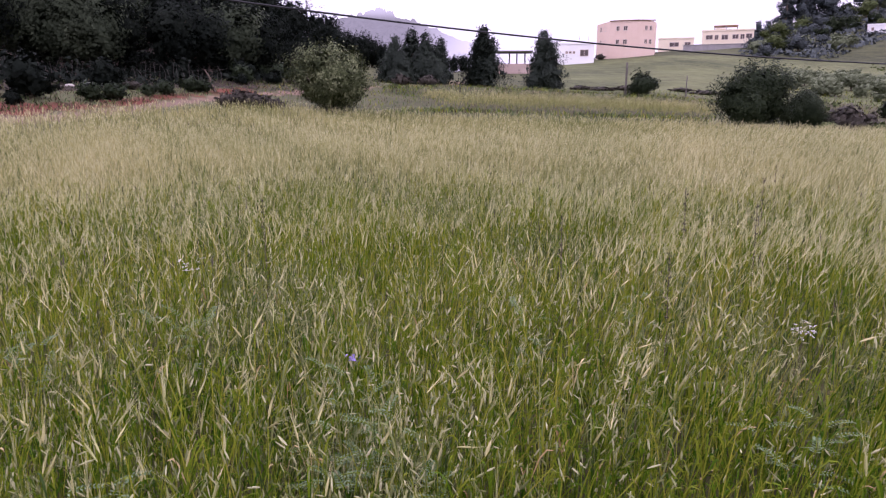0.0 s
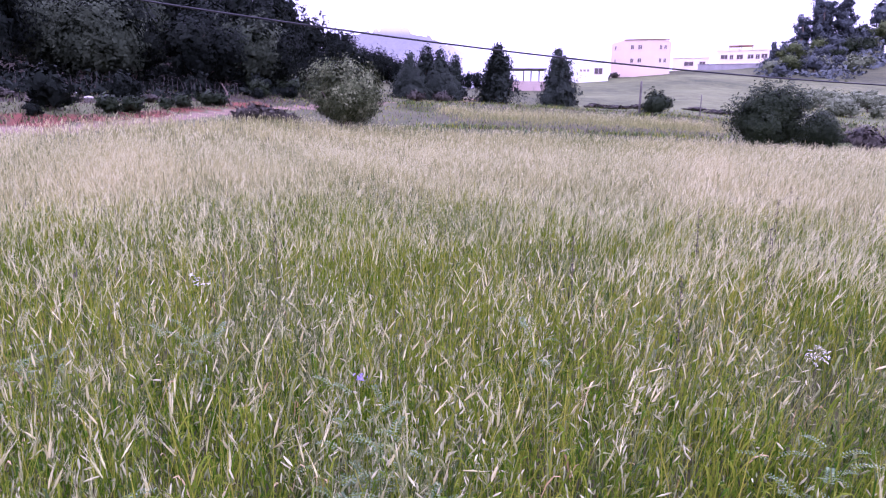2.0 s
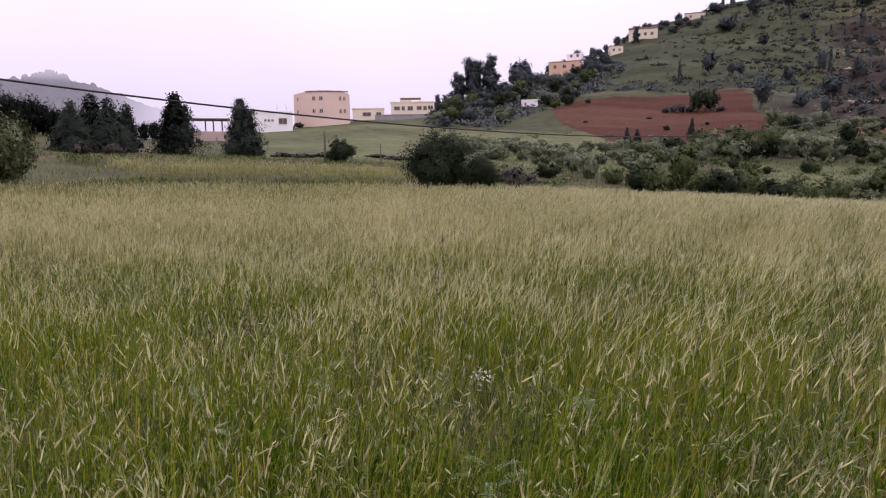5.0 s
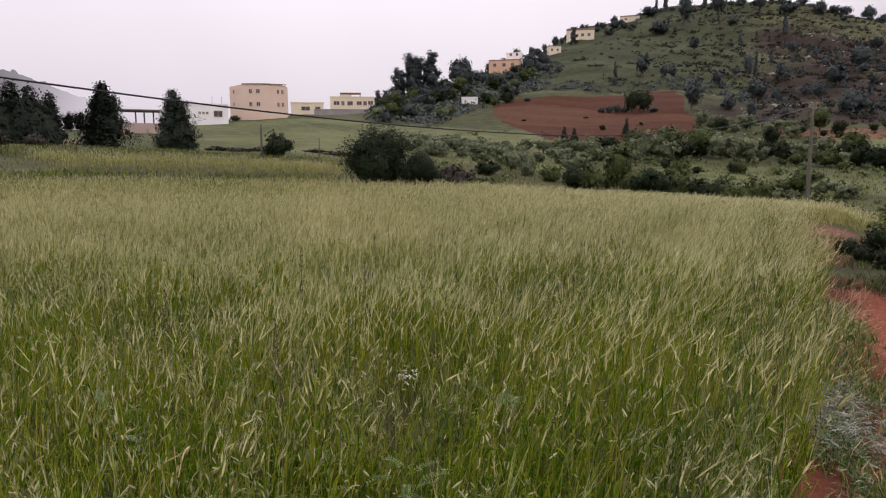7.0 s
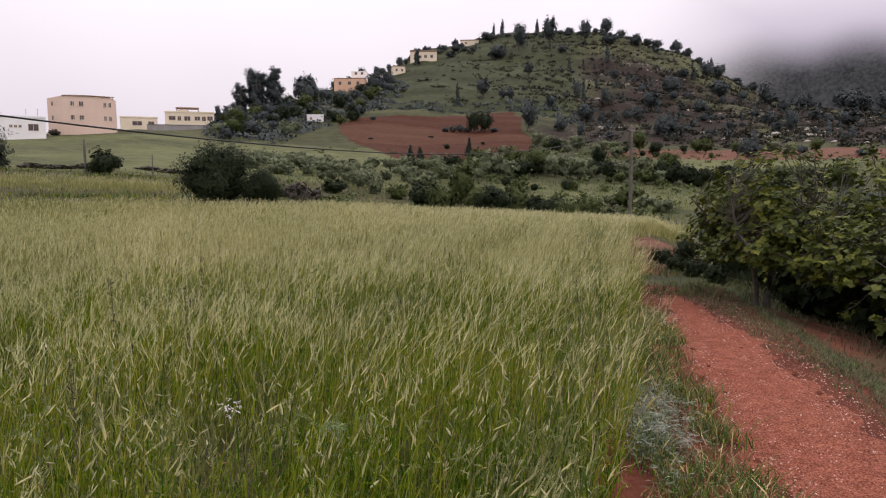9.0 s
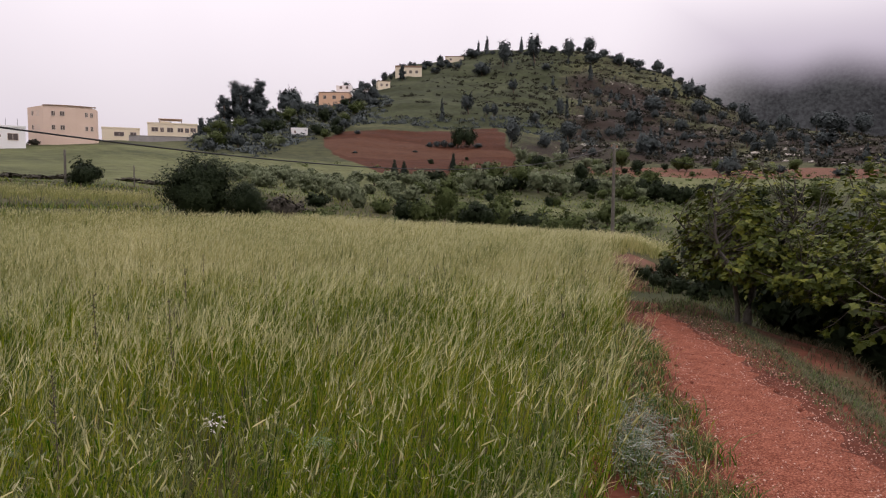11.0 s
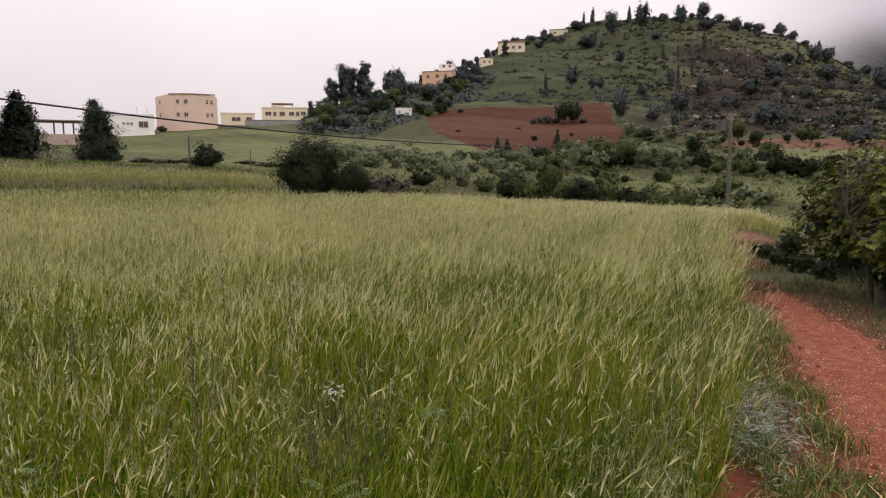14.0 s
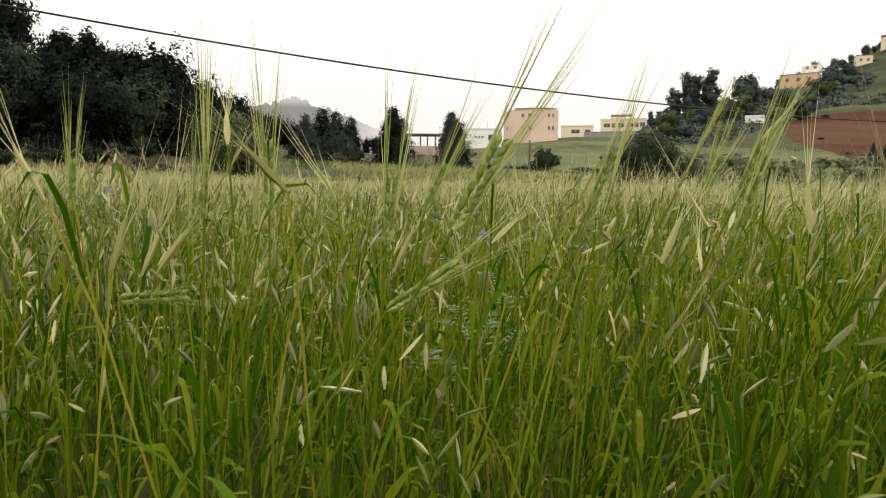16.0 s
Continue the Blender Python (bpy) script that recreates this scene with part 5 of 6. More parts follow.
# ---- the footpath ----
def footpath():
    s = np.linspace(-14, 11.3, 240)
    c = np.linspace(-1, 1, 18)
    left = 1.15 + 0.26 * smooth(8.0, 11.3, s) + 0.06 * ripple(s, s * 0, 1.3, 2.0) + 0.045 * ripple(s, s * 0, 0.5, 1.0) + 0.04 * ripple(s, s * 0, 0.21, 1.0) + 0.006 * s
    right = 2.34 - 0.012 * s - 0.36 * smooth(8.0, 11.3, s) + 0.07 * ripple(s, s * 0, 1.7, 5.0) + 0.05 * ripple(s, s * 0, 0.6, 3.0) + 0.04 * ripple(s, s * 0, 0.23, 2.0)
    d = left[:, None] + (right - left)[:, None] * (c[None] + 1) / 2
    x, y = s[:, None] * PATH_DIR[0] + d * PATH_DIR[1], s[:, None] * PATH_DIR[1] - d * PATH_DIR[0]
    z = land(x, y) + 0.035 * (1 - c[None] ** 2) - 0.012 + 0.008 * ripple(x, y, 0.4)
    k, j = np.meshgrid(np.arange(239), np.arange(17), indexing="ij")
    f = np.stack([k * 18 + j, k * 18 + j + 1, (k + 1) * 18 + j + 1, (k + 1) * 18 + j], -1).reshape(-1, 4)[:, ::-1]
    tagged(new("footpath", mesh_of("footpath", np.stack([x, y, z], -1), [f], [M_GRAVEL], smooth=True)), "red gravelly earth footpath beside the barley", "path", kind="structure")
    rng_g = np.random.default_rng(3)
    n = 27000
    ps = 3.4 + 7.8 * rng_g.random(n) ** 1.3
    side = rng_g.random(n)
    pd = np.where(side < 0.9, rng_g.uniform(1.1, 2.4, n), 2.0 + 0.5 * rng_g.random(n))
    px, py = ps * PATH_DIR[0] + pd * PATH_DIR[1], ps * PATH_DIR[1] - pd * PATH_DIR[0]
    pz = land(px, py) + 0.02
    oct_v = np.array([[1, 0, -0.3], [0, 1, -0.3], [-1, 0, -0.3], [0, -1, -0.3], [0, 0, 0.7]])
    oct_f = np.array([[0, 1, 4], [1, 2, 4], [2, 3, 4], [3, 0, 4]])
    sz = 0.0018 + 0.0075 * rng_g.random(n) ** 6
    v = oct_v[None] * sz[:, None, None] * rng_g.uniform(0.6, 1.4, (n, 5, 1)) + np.stack([px, py, pz], -1)[:, None]
    ff = (oct_f[None] + 5 * np.arange(n)[:, None, None]).reshape(-1, 3)
    m = 420  # crumbled earth along the field's side of the path
    cs, cd = 3.6 + 7 * rng_g.random(m) ** 1.3, np.where(rng_g.random(m) < 0.65, 1.0 + 0.28 * rng_g.random(m), rng_g.uniform(1.2, 2.3, m))
    cx, cy = cs * PATH_DIR[0] + cd * PATH_DIR[1], cs * PATH_DIR[1] - cd * PATH_DIR[0]
    lump = np.array([[1, 0, 0], [0.5, 0.87, 0], [-0.5, 0.87, 0], [-1, 0, 0], [-0.5, -0.87, 0], [0.5, -0.87, 0], [0.6, 0.1, 0.6], [-0.25, 0.5, 0.65], [-0.3, -0.5, 0.55]])
    lf = np.array([[0, 1, 6], [1, 7, 6], [1, 2, 7], [2, 3, 7], [3, 8, 7], [3, 4, 8], [4, 5, 8], [5, 6, 8], [5, 0, 6], [6, 7, 8]])
    cv = lump[None] * (0.006 + 0.022 * rng_g.random(m) ** 3)[:, None, None] * rng_g.uniform(0.7, 1.3, (m, 9, 1)) + np.stack([cx, cy, land(cx, cy) + 0.012], -1)[:, None]
    tagged(new("earth_clods", mesh_of("earth_clods", cv, [(lf[None] + 9 * np.arange(m)[:, None, None]).reshape(-1, 3)], [M_CLOD], smooth=True)), "dark red crumbled earth along the footpath", "clods", kind="stuff")
    tagged(new("gravel", mesh_of("gravel", v, [ff], [M_PEBBLE])), "loose pale and red gravel on the footpath", "gravel", kind="stuff")


footpath()


def flat_dirs(n, rng):
    a = rng.uniform(0, 6.283, n)
    return np.stack([np.cos(a), np.sin(a), np.zeros(n)], -1)


# ---- the fig trees ----
def fig_leaf_shape():
    """A lobed leaf, one long, in its own plane: points round its outline from the stalk."""
    pts = []
    for k in range(9):
        a = math.pi * (k / 8 - 0.5) * 1.75
        pts.append((0.45 + 0.55 * math.cos(a) * (1 + 0.28 * math.cos(a * 4.2)), 0.62 * math.sin(a) * (1 + 0.22 * math.cos(a * 4.2))))
    return np.array([(0.0, 0.0)] + pts)


def fig_tree(at, h, w, seed, limbs, tips, label, lean=0.0, leaf=1.0):
    """A fig: a short forked trunk, limbs that arch out and up, twigs that each end in a whorl of broad leaves."""
    rng_t = np.random.default_rng(seed)
    root = tagged(new("fig_tree"), label, "tree")
    root.matrix_basis = Matrix.Translation(at)
    wood, limb_pts = Pile(), []
    fork = np.array([0.10 * w + lean, 0.02, 0.24 * h])
    wood.add(*tube([(0, 0, -0.15), (0.02, 0, 0.06 * h), fork * 0.6 + [0, 0, 0.02], fork], np.array([0.075, 0.06, 0.05, 0.045]) * h / 2.5, 8))
    side_stem = np.array([-0.24 * w, 0.05, 0.36 * h])
    wood.add(*tube([(-0.22, 0.05, -0.1), (-0.26, 0.05, 0.12 * h), side_stem * 0.7 + [0, 0, 0.05], side_stem], np.array([0.04, 0.036, 0.03, 0.025]) * h / 2.5, 7))
    for k in range(limbs):
        a = 6.283 * k / limbs + rng_t.uniform(-0.35, 0.35)
        reach = w * 0.5 * rng_t.uniform(0.5, 0.85)
        o = side_stem if k == limbs // 2 else fork
        top = np.array([math.cos(a) * reach, math.sin(a) * reach, h * rng_t.uniform(0.5, 0.86)])
        q = [o + (top - o) * u + np.array([math.cos(a), math.sin(a), 0]) * 0.04 * w * math.sin(u * 3.14) + rng_t.normal(size=3) * 0.03 for u in (0, 0.25, 0.5, 0.75, 1.0)]
        q[0] = o
        wood.add(*tube(q, np.array([0.034, 0.027, 0.021, 0.016, 0.010]) * h / 2.5, 6))
        limb_pts += [q[i] + (q[i + 1] - q[i]) * u for i in range(1, 4) for u in (0.0, 0.33, 0.66)]
    limb_pts = np.array(limb_pts)
    ends, out = crown_spots("dome", h, w, tips * 2, rng_t)
    keep = ends[:, 2] > h * 0.27
    ends, out = ends[keep][:tips], out[keep][:tips]
    for e in ends:
        o = limb_pts[np.argmin(np.linalg.norm(limb_pts - e + np.array([0, 0, 0.12 * h]), axis=1))]
        wood.add(*tube([o, (o + e) / 2 + np.array([0, 0, -0.05]) + rng_t.normal(size=3) * 0.03, e], [0.008, 0.006, 0.004], 4))
    child("trunk", wood.mesh("trunk", [M_FIGBARK], True), root, "grey smooth-barked stems")
    shape, per = fig_leaf_shape(), 9
    n = len(ends) * per
    axis = np.repeat(out, per, axis=0)
    axis = axis / (np.linalg.norm(axis, axis=1)[:, None] + 1e-6) + np.array([0, 0, 0.45])
    c = np.repeat(ends, per, axis=0) - axis * rng_t.uniform(0.0, 0.14, n)[:, None] + rng_t.normal(size=(n, 3)) * 0.02
    d = flat_dirs(n, rng_t) + 0.35 * axis
    d[:, 2] += rng_t.uniform(-0.45, 0.25, n)
    d /= np.linalg.norm(d, axis=1)[:, None]
    face = np.array([0, 0, 0.55]) + 0.55 * axis + rng_t.normal(size=(n, 3)) * 0.28
    s = np.cross(d, face)
    s /= np.linalg.norm(s, axis=1)[:, None]
    d = np.cross(face, s)
    d /= np.linalg.norm(d, axis=1)[:, None]
    nrm = np.cross(s, d)
    ln = (leaf * rng_t.uniform(0.042, 0.088, n))[:, None, None]
    fold = 0.22 * np.abs(shape[:, 1]) - 0.25 * shape[:, 0] ** 2
    v = c[:, None] + d[:, None] * 0.05 + ln * (shape[None, :, 0:1] * d[:, None] + shape[None, :, 1:2] * s[:, None] + fold[None, :, None] * nrm[:, None])
    k = len(shape)
    tri = np.array([[0, j, j + 1] for j in range(1, k - 1)])
    f = (tri[None] + k * np.arange(n)[:, None, None]).reshape(-1, 3)
    child("crown", mesh_of("crown", v, [f], [LEAVES["fig"]]), root, "broad lobed yellow-green leaves")
    return root


fig_tree(spot(70.1, 11.35), 2.6, 2.8, 41, 8, 620, "leafy young fig tree beside the footpath bank")
fig_tree(spot(80.5, 10.6), 2.75, 3.6, 43, 8, 900, "low spreading fig tree on the falling bank", -0.1, 1.05)
fig_tree(spot(76.8, 14.6), 4.1, 4.4, 42, 8, 760, "leafy fig tree behind the footpath bank", 0.0, 1.2)
# the bigger ones behind the figs are added to darken their shaded hollow
for a, r, s in ((62.4, 16.5, 0.2), (63.6, 15.0, 0.2), (65.0, 14.2, 0.2), (66.4, 13.4, 0.2), (64.2, 17.5, 0.3), (73, 15.2, 1.2), (76, 15.9, 1.4), (79, 16.4, 1.6), (84, 14, 1.4), (75, 18, 1.7), (69, 16.2, 0.9), (81, 13.6, 1.2), (71, 15.0, 1.0), (78, 13.0, 1.0), (74.5, 13.2, 0.8)):
    plant("bank_shrub", "scrub_c", spot(a, r), "dark shrub at the foot of the path's bank", "shrub", s, a, "bank shrubs")


def far_scrub(name, n, a0, a1, r0, r1, keep, leaf, size, seed, label):
    """Countless small bushes on a far slope."""
    rng_s = np.random.default_rng(seed)
    a, r = rng_s.uniform(a0, a1, n), np.sqrt(rng_s.uniform(r0 * r0, r1 * r1, n))
    ok = rng_s.random(n) < keep(a, r)
    a, r = np.radians(a[ok]), r[ok]
    x, y = r * np.sin(a), r * np.cos(a)
    m, per = len(x), 16
    s = size * rng_s.uniform(0.4, 1.5, m)
    c = np.stack([x, y, land(x, y)], -1)
    d = rng_s.normal(size=(m, per, 3)) * np.array([0.5, 0.5, 0.35])
    d[..., 2] = np.abs(d[..., 2])
    pts = (c[:, None] + d * s[:, None, None]).reshape(-1, 3)
    face = (d + rng_s.normal(size=d.shape) * 0.2 + np.array([0, 0, 0.1])).reshape(-1, 3)
    face /= np.linalg.norm(face, axis=1)[:, None] + 1e-9
    v, f = sheet_of_leaves(pts, np.repeat(s, per) * 0.55, rng_s, 0.0, 0.75, face)
    return tagged(new(name, mesh_of(name, v, [f], [LEAVES[leaf]], normals=np.repeat(face, 3, axis=0))), label, "scrub", kind="stuff")


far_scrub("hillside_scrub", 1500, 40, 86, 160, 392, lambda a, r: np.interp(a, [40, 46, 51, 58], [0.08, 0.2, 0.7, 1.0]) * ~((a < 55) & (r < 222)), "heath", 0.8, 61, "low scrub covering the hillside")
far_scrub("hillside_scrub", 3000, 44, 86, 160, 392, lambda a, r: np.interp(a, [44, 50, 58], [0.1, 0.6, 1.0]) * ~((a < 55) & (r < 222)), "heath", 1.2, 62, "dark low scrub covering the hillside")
far_scrub("valley_undergrowth", 1900, 29, 86, 46, 150, lambda a, r: (0.5 + 0.5 * (ripple(r * np.sin(np.radians(a)), r * np.cos(np.radians(a)), 23, 1.0) > 0.1)) * np.where(a < 46, np.where(r > 72, 0.12, 0.3), 0.8), "scrub", 0.75, 63, "rough undergrowth between the valley shrubs")
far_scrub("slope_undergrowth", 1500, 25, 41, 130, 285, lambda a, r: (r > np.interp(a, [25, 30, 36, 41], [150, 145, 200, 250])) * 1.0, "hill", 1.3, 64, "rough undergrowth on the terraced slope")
far_scrub("wood_undergrowth", 4200, -52, -7, 36, 105, lambda a, r: (r > np.interp(a, [-52, -30, -23, -17.5, -12, -6], [41, 41, 45, 51, 58, 80])) * 1.0, "wood", 0.6, 65, "dark undergrowth at the foot of the wood")

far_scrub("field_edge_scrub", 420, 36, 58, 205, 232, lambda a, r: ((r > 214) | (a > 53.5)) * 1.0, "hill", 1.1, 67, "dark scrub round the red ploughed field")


def hedge_lines():
    """Dark low growth along the old terraces of the hill."""
    rng_h = np.random.default_rng(66)
    a = rng_h.uniform(37, 68, 1900)
    line = rng_h.integers(0, 6, 1900)
    r = np.array([238, 258, 280, 305, 330, 357])[line] + 6 * np.sin(a * 0.4 + line) + rng_h.normal(size=1900) * 0.9
    keep = np.sin(a * 1.7 + line * 2.3) + np.sin(a * 0.61 + line) > np.interp(a, [48, 56], [0.9, -0.3])
    a, r = np.radians(a[keep]), r[keep]
    c = np.stack([r * np.sin(a), r * np.cos(a), land(r * np.sin(a), r * np.cos(a)) + 0.3], -1)
    pts = np.repeat(c, 9, axis=0) + rng_h.normal(size=(len(c) * 9, 3)) * np.array([0.8, 0.8, 0.25])
    v, f = sheet_of_leaves(pts, np.full(len(pts), 0.6), rng_h, 0.0, 0.7)
    tagged(new("terrace_scrub", mesh_of("terrace_scrub", v, [f], [LEAVES["heath"]])), "dark scrub growing along the hill's old terraces", "scrub", kind="stuff")


hedge_lines()


def hillside_rocks():
    """Pale broken stone lying in lines over the bare parts of the hill."""
    rng_r = np.random.default_rng(68)
    n = 620
    a0, r0 = rng_r.uniform(54, 80, 60), rng_r.uniform(180, 340, 60)
    k = rng_r.integers(0, 60, n)
    a, r = np.radians(a0[k] + rng_r.normal(size=n) * 0.8), r0[k] + rng_r.normal(size=n) * 2.0
    c = np.stack([r * np.sin(a), r * np.cos(a), land(r * np.sin(a), r * np.cos(a))], -1)
    hull = np.array([[1, 0, 0], [0.4, 0.9, 0], [-0.7, 0.7, 0], [-1, -0.2, 0], [-0.3, -0.9, 0], [0.6, -0.8, 0], [0.1, 0.1, 0.8]])
    v = c[:, None] + hull[None] * (0.18 + 0.55 * rng_r.random(n) ** 3)[:, None, None] * rng_r.uniform(0.6, 1.3, (n, 7, 1))
    f = np.array([[q, (q + 1) % 6, 6] for q in range(6)])
    tagged(new("hillside_rocks", mesh_of("hillside_rocks", v, [(f[None] + 7 * np.arange(n)[:, None, None]).reshape(-1, 3)], [M_STONE])), "pale broken stones scattered over the hillside", "stones", kind="stuff")


hillside_rocks()

# ---- the barley ----
WIND = np.array([0.95, -0.30, 0.0])


def ribbons(p, side, width, pile, mat):
    """Flat ribbons along p (n, k, 3), as wide as width (n, k), spread along side (n, 3)."""
    n, k = p.shape[:2]
    off = side[:, None] * width[..., None] * 0.5
    v = np.stack([p - off, p + off], axis=2).reshape(-1, 3)
    j = np.arange(k - 1)
    q = np.stack([2 * j, 2 * j + 1, 2 * j + 3, 2 * j + 2], -1)
    pile.add(v, (q[None] + 2 * k * np.arange(n)[:, None, None]).reshape(-1, 4), mat)


def spindles(a, b, width, sides, pile, mat, rng, belly=0.35):
    """Plump husks from a to b."""
    n = len(a)
    d = b - a
    ln = np.linalg.norm(d, axis=1)[:, None] + 1e-9
    d = d / ln
    u = np.cross(d, rng.normal(size=(n, 3)))
    u /= np.linalg.norm(u, axis=1)[:, None] + 1e-9
    w = np.cross(d, u)
    rings = np.array([[0.0, 0.35], [belly, 1.0], [0.75, 0.7]])
    ang = np.arange(sides) * 6.283 / sides
    ring_dir = np.cos(ang)[None, :, None] * u[:, None] + np.sin(ang)[None, :, None] * w[:, None] * 0.75
    v = [a[:, None] + d[:, None] * ln[:, None] * h + ring_dir * (width * g * 0.5)[:, None, None] for h, g in rings]
    v.append(b[:, None])
    v = np.concatenate(v, axis=1)
    j = np.arange(sides)
    jn = (j + 1) % sides
    q = np.concatenate([np.stack([j + sides * r, jn + sides * r, jn + sides * (r + 1), j + sides * (r + 1)], -1) for r in range(2)])
    t = np.stack([j + 2 * sides, jn + 2 * sides, np.full(sides, 3 * sides)], -1)
    base = (3 * sides + 1) * np.arange(n)[:, None, None]
    start = pile.n
    pile.add(v, (q[None] + base).reshape(-1, 4), mat)
    pile.f.append((t[None] + base).reshape(-1, 3).astype(np.int32) + start)
    pile.v.append(np.zeros((0, 3), dtype=np.float32))
    pile.i.append(mat)


def scatter(r0, r1, a0, a1, per_m2, rng):
    n = int(radians(a1 - a0) / 2 * (r1 * r1 - r0 * r0) * per_m2)
    r, a = np.sqrt(rng.uniform(r0 * r0, r1 * r1, n)), np.radians(rng.uniform(a0, a1, n))
    x, y = r * np.sin(a), r * np.cos(a)
    keep = in_crop(x, y) & (np.hypot(x - 0.40, y - 0.02) > 0.80) & (np.hypot(x - 1.95, y - 3.28) > 0.24)
    keep &= (np.hypot(x, y) < 42) | (rng.random(n) < 0.5)
    return x[keep], y[keep]


def barley(name, r0, r1, a0, a1, per_m2, seed, level):
    """A stretch of the crop. level 2: stems, blades, plump ears and awns; 1: plainer; 0: far."""
    rng = np.random.default_rng(seed)
    x, y = scatter(r0, r1, a0, a1, per_m2, rng)
    n = len(x)
    r, az = np.hypot(x, y), np.degrees(np.arctan2(x, y))
    base = np.stack([x, y, land(x, y) - 0.02], -1)
    patch, fine_patch = ripple(x, y, 3.4, 1.0), ripple(x, y, 1.1, 4.0)
    h = CROP * (0.85 + 0.05 * patch + 0.055 * fine_patch + 0.10 * rng.normal(size=n)).clip(0.5, 1.14) * np.interp(az, [-40, -18], [0.78, 1.0]) * np.interp(r, [1, 12], [0.84, 1.0])
    lean = np.interp(az, [-30, 0, 35, 60], [0.0, 0.025, 0.10, 0.19])
    sway = WIND[None] * (lean * (1 + 0.6 * ripple(x, y, 2.3, 2.0)) + 0.07 * rng.normal(size=n))[:, None] + rng.normal(size=(n, 3)) * (0.07, 0.10, 0.11)[level]
    sway[:, 2] = 0
    far = 1.6 if r0 > 19 else 1.0
    up = np.array([0, 0, 1.0])

    def stem_at(u):
        return base[:, None] + up * (h[:, None] * u)[..., None] + sway[:, None] * (h[:, None] * u ** 2)[..., None]

    pile = Pile()
    u = (np.array([0.66, 1.0]), np.array([0.25, 1.0]), np.array([0.0, 0.45, 0.8, 1.0]))[level]
    wild = ripple(x, y, 2.6, 7.0) + 0.6 * fine_patch + 0.35 * rng.normal(size=n) > np.interp(r, [1.2, 3, 9, 20], [1.0, 0.62, 0.5, 0.65])  # patches of wild oats
    p, sd = stem_at(u), flat_dirs(n, rng)
    w = np.broadcast_to(np.linspace(0.0042, 0.0026, len(u)) * (2.0 * far, 1.2, 1.0)[level], (n, len(u)))
    for mask, mat in ((~wild, 0), (wild, 6)):
        ribbons(p[mask], sd[mask], w[mask], pile, mat)
    tip = stem_at(np.array([1.0]))[:, 0]
    tang = sway * 2 + up
    tang /= np.linalg.norm(tang, axis=1)[:, None]
    # blades
    for b in range((0, 2, 6)[level]):
        low = b > 1
        at_u = rng.uniform(0.10 if low else 0.3, 0.55 if low else 0.9, n)
        o = base + up * (h * at_u)[:, None] + sway * (h * at_u ** 2)[:, None]
        d = flat_dirs(n, rng) * 0.75 + WIND * 0.15
        ln = h * rng.uniform(0.10, 0.24, n) * (1.35 if low else 1.0)
        rise = rng.uniform(0.7, 2.8, n)
        k = np.array([0.0, 0.3, 0.55, 0.8, 1.0]) if level == 2 else np.array([0.0, 0.5, 1.0])
        p = o[:, None] + d[:, None] * (ln[:, None] * k)[..., None] * 0.7 + up * ((ln * rise)[:, None] * (k - 0.72 * k * k))[..., None]
        dry = (rng.random(n) < 0.025) & (r > 1.3)
        wid = np.array([0.6, 1.0, 0.95, 0.6, 0.04]) if level == 2 else np.array([0.8, 1.0, 0.05])
        sd = np.cross(d, up) + rng.normal(size=(n, 3)) * 0.4
        sd /= np.linalg.norm(sd, axis=1)[:, None]
        w = wid[None] * rng.uniform(0.0035, 0.0088, n)[:, None] * (1.25 if low else 1.0)
        for mask, mat in ((~dry & ~wild, 1), (~dry & wild, 6), (dry, 5)):
            ribbons(p[mask], sd[mask], w[mask], pile, mat)
    if level == 0:  # a flag leaf that fills the stand
        at_u = rng.uniform(0.45, 0.8, n)
        o = base + up * (h * at_u)[:, None] + sway * (h * at_u ** 2)[:, None]
        d = flat_dirs(n, rng) * 0.65 + WIND * 0.08
        ln = h * rng.uniform(0.18, 0.32, n)
        ribbons(np.stack([o - up * 0.12, o + d * ln[:, None] * 0.5 + up * (ln * 0.5)[:, None]], 1), flat_dirs(n, rng), np.array([1.0, 0.25])[None] * rng.uniform(0.010, 0.022, n)[:, None] * far, pile, 0)
    # ears and awns; the far strip of the field is greener
    share = np.interp(r, [1, 2, 4, 6, 12, 26], [0.10, 0.17, 0.24, 0.46, 0.88, 1.0]) - 0.45 * smooth(41, 43, r) - 0.6 * smooth(21, 28, r + 3 * ripple(x, y, 13, 1.0)) * (1 - smooth(18, 34, az)) * (1 - smooth(40, 43, r))
    share = share + 0.10 * smooth(2, 26, az) * smooth(2.5, 5, r) * (1 - smooth(6, 11, r))
    eared = ~wild & (rng.random(n) < share + 0.26 * patch + 0.22 * fine_patch)
    oat = ~eared & (rng.random(n) < (0.18, 0.36, 0.33)[level] * (1 - 0.5 * smooth(10, 30, az)) + 0.3 * wild)
    ear_l = rng.uniform(0.050, 0.080, n)
    nod = tang + WIND * (rng.uniform(0.0, 2.6, n) * (0.02 + lean))[:, None] + rng.normal(size=(n, 3)) * 0.30
    nod /= np.linalg.norm(nod, axis=1)[:, None]
    e0, e1 = tip[eared], (tip + nod * ear_l[:, None])[eared]
    m = len(e0)
    if level == 2:
        spindles(e0, e1, np.full(m, 0.0095), 4, pile, 2, rng)
    else:
        ribbons(np.stack([e0 - nod[eared] * 0.01, e1 + nod[eared] * 0.02], 1), flat_dirs(m, rng), np.broadcast_to(np.array([0.0062, 0.003]) * far * (1.15 if level == 0 else 1.0), (m, 2)), pile, 2)
    plume = 1.0 + 0.3 * smooth(0, 22, az[eared]) * (1 - smooth(7, 13, r[eared]))
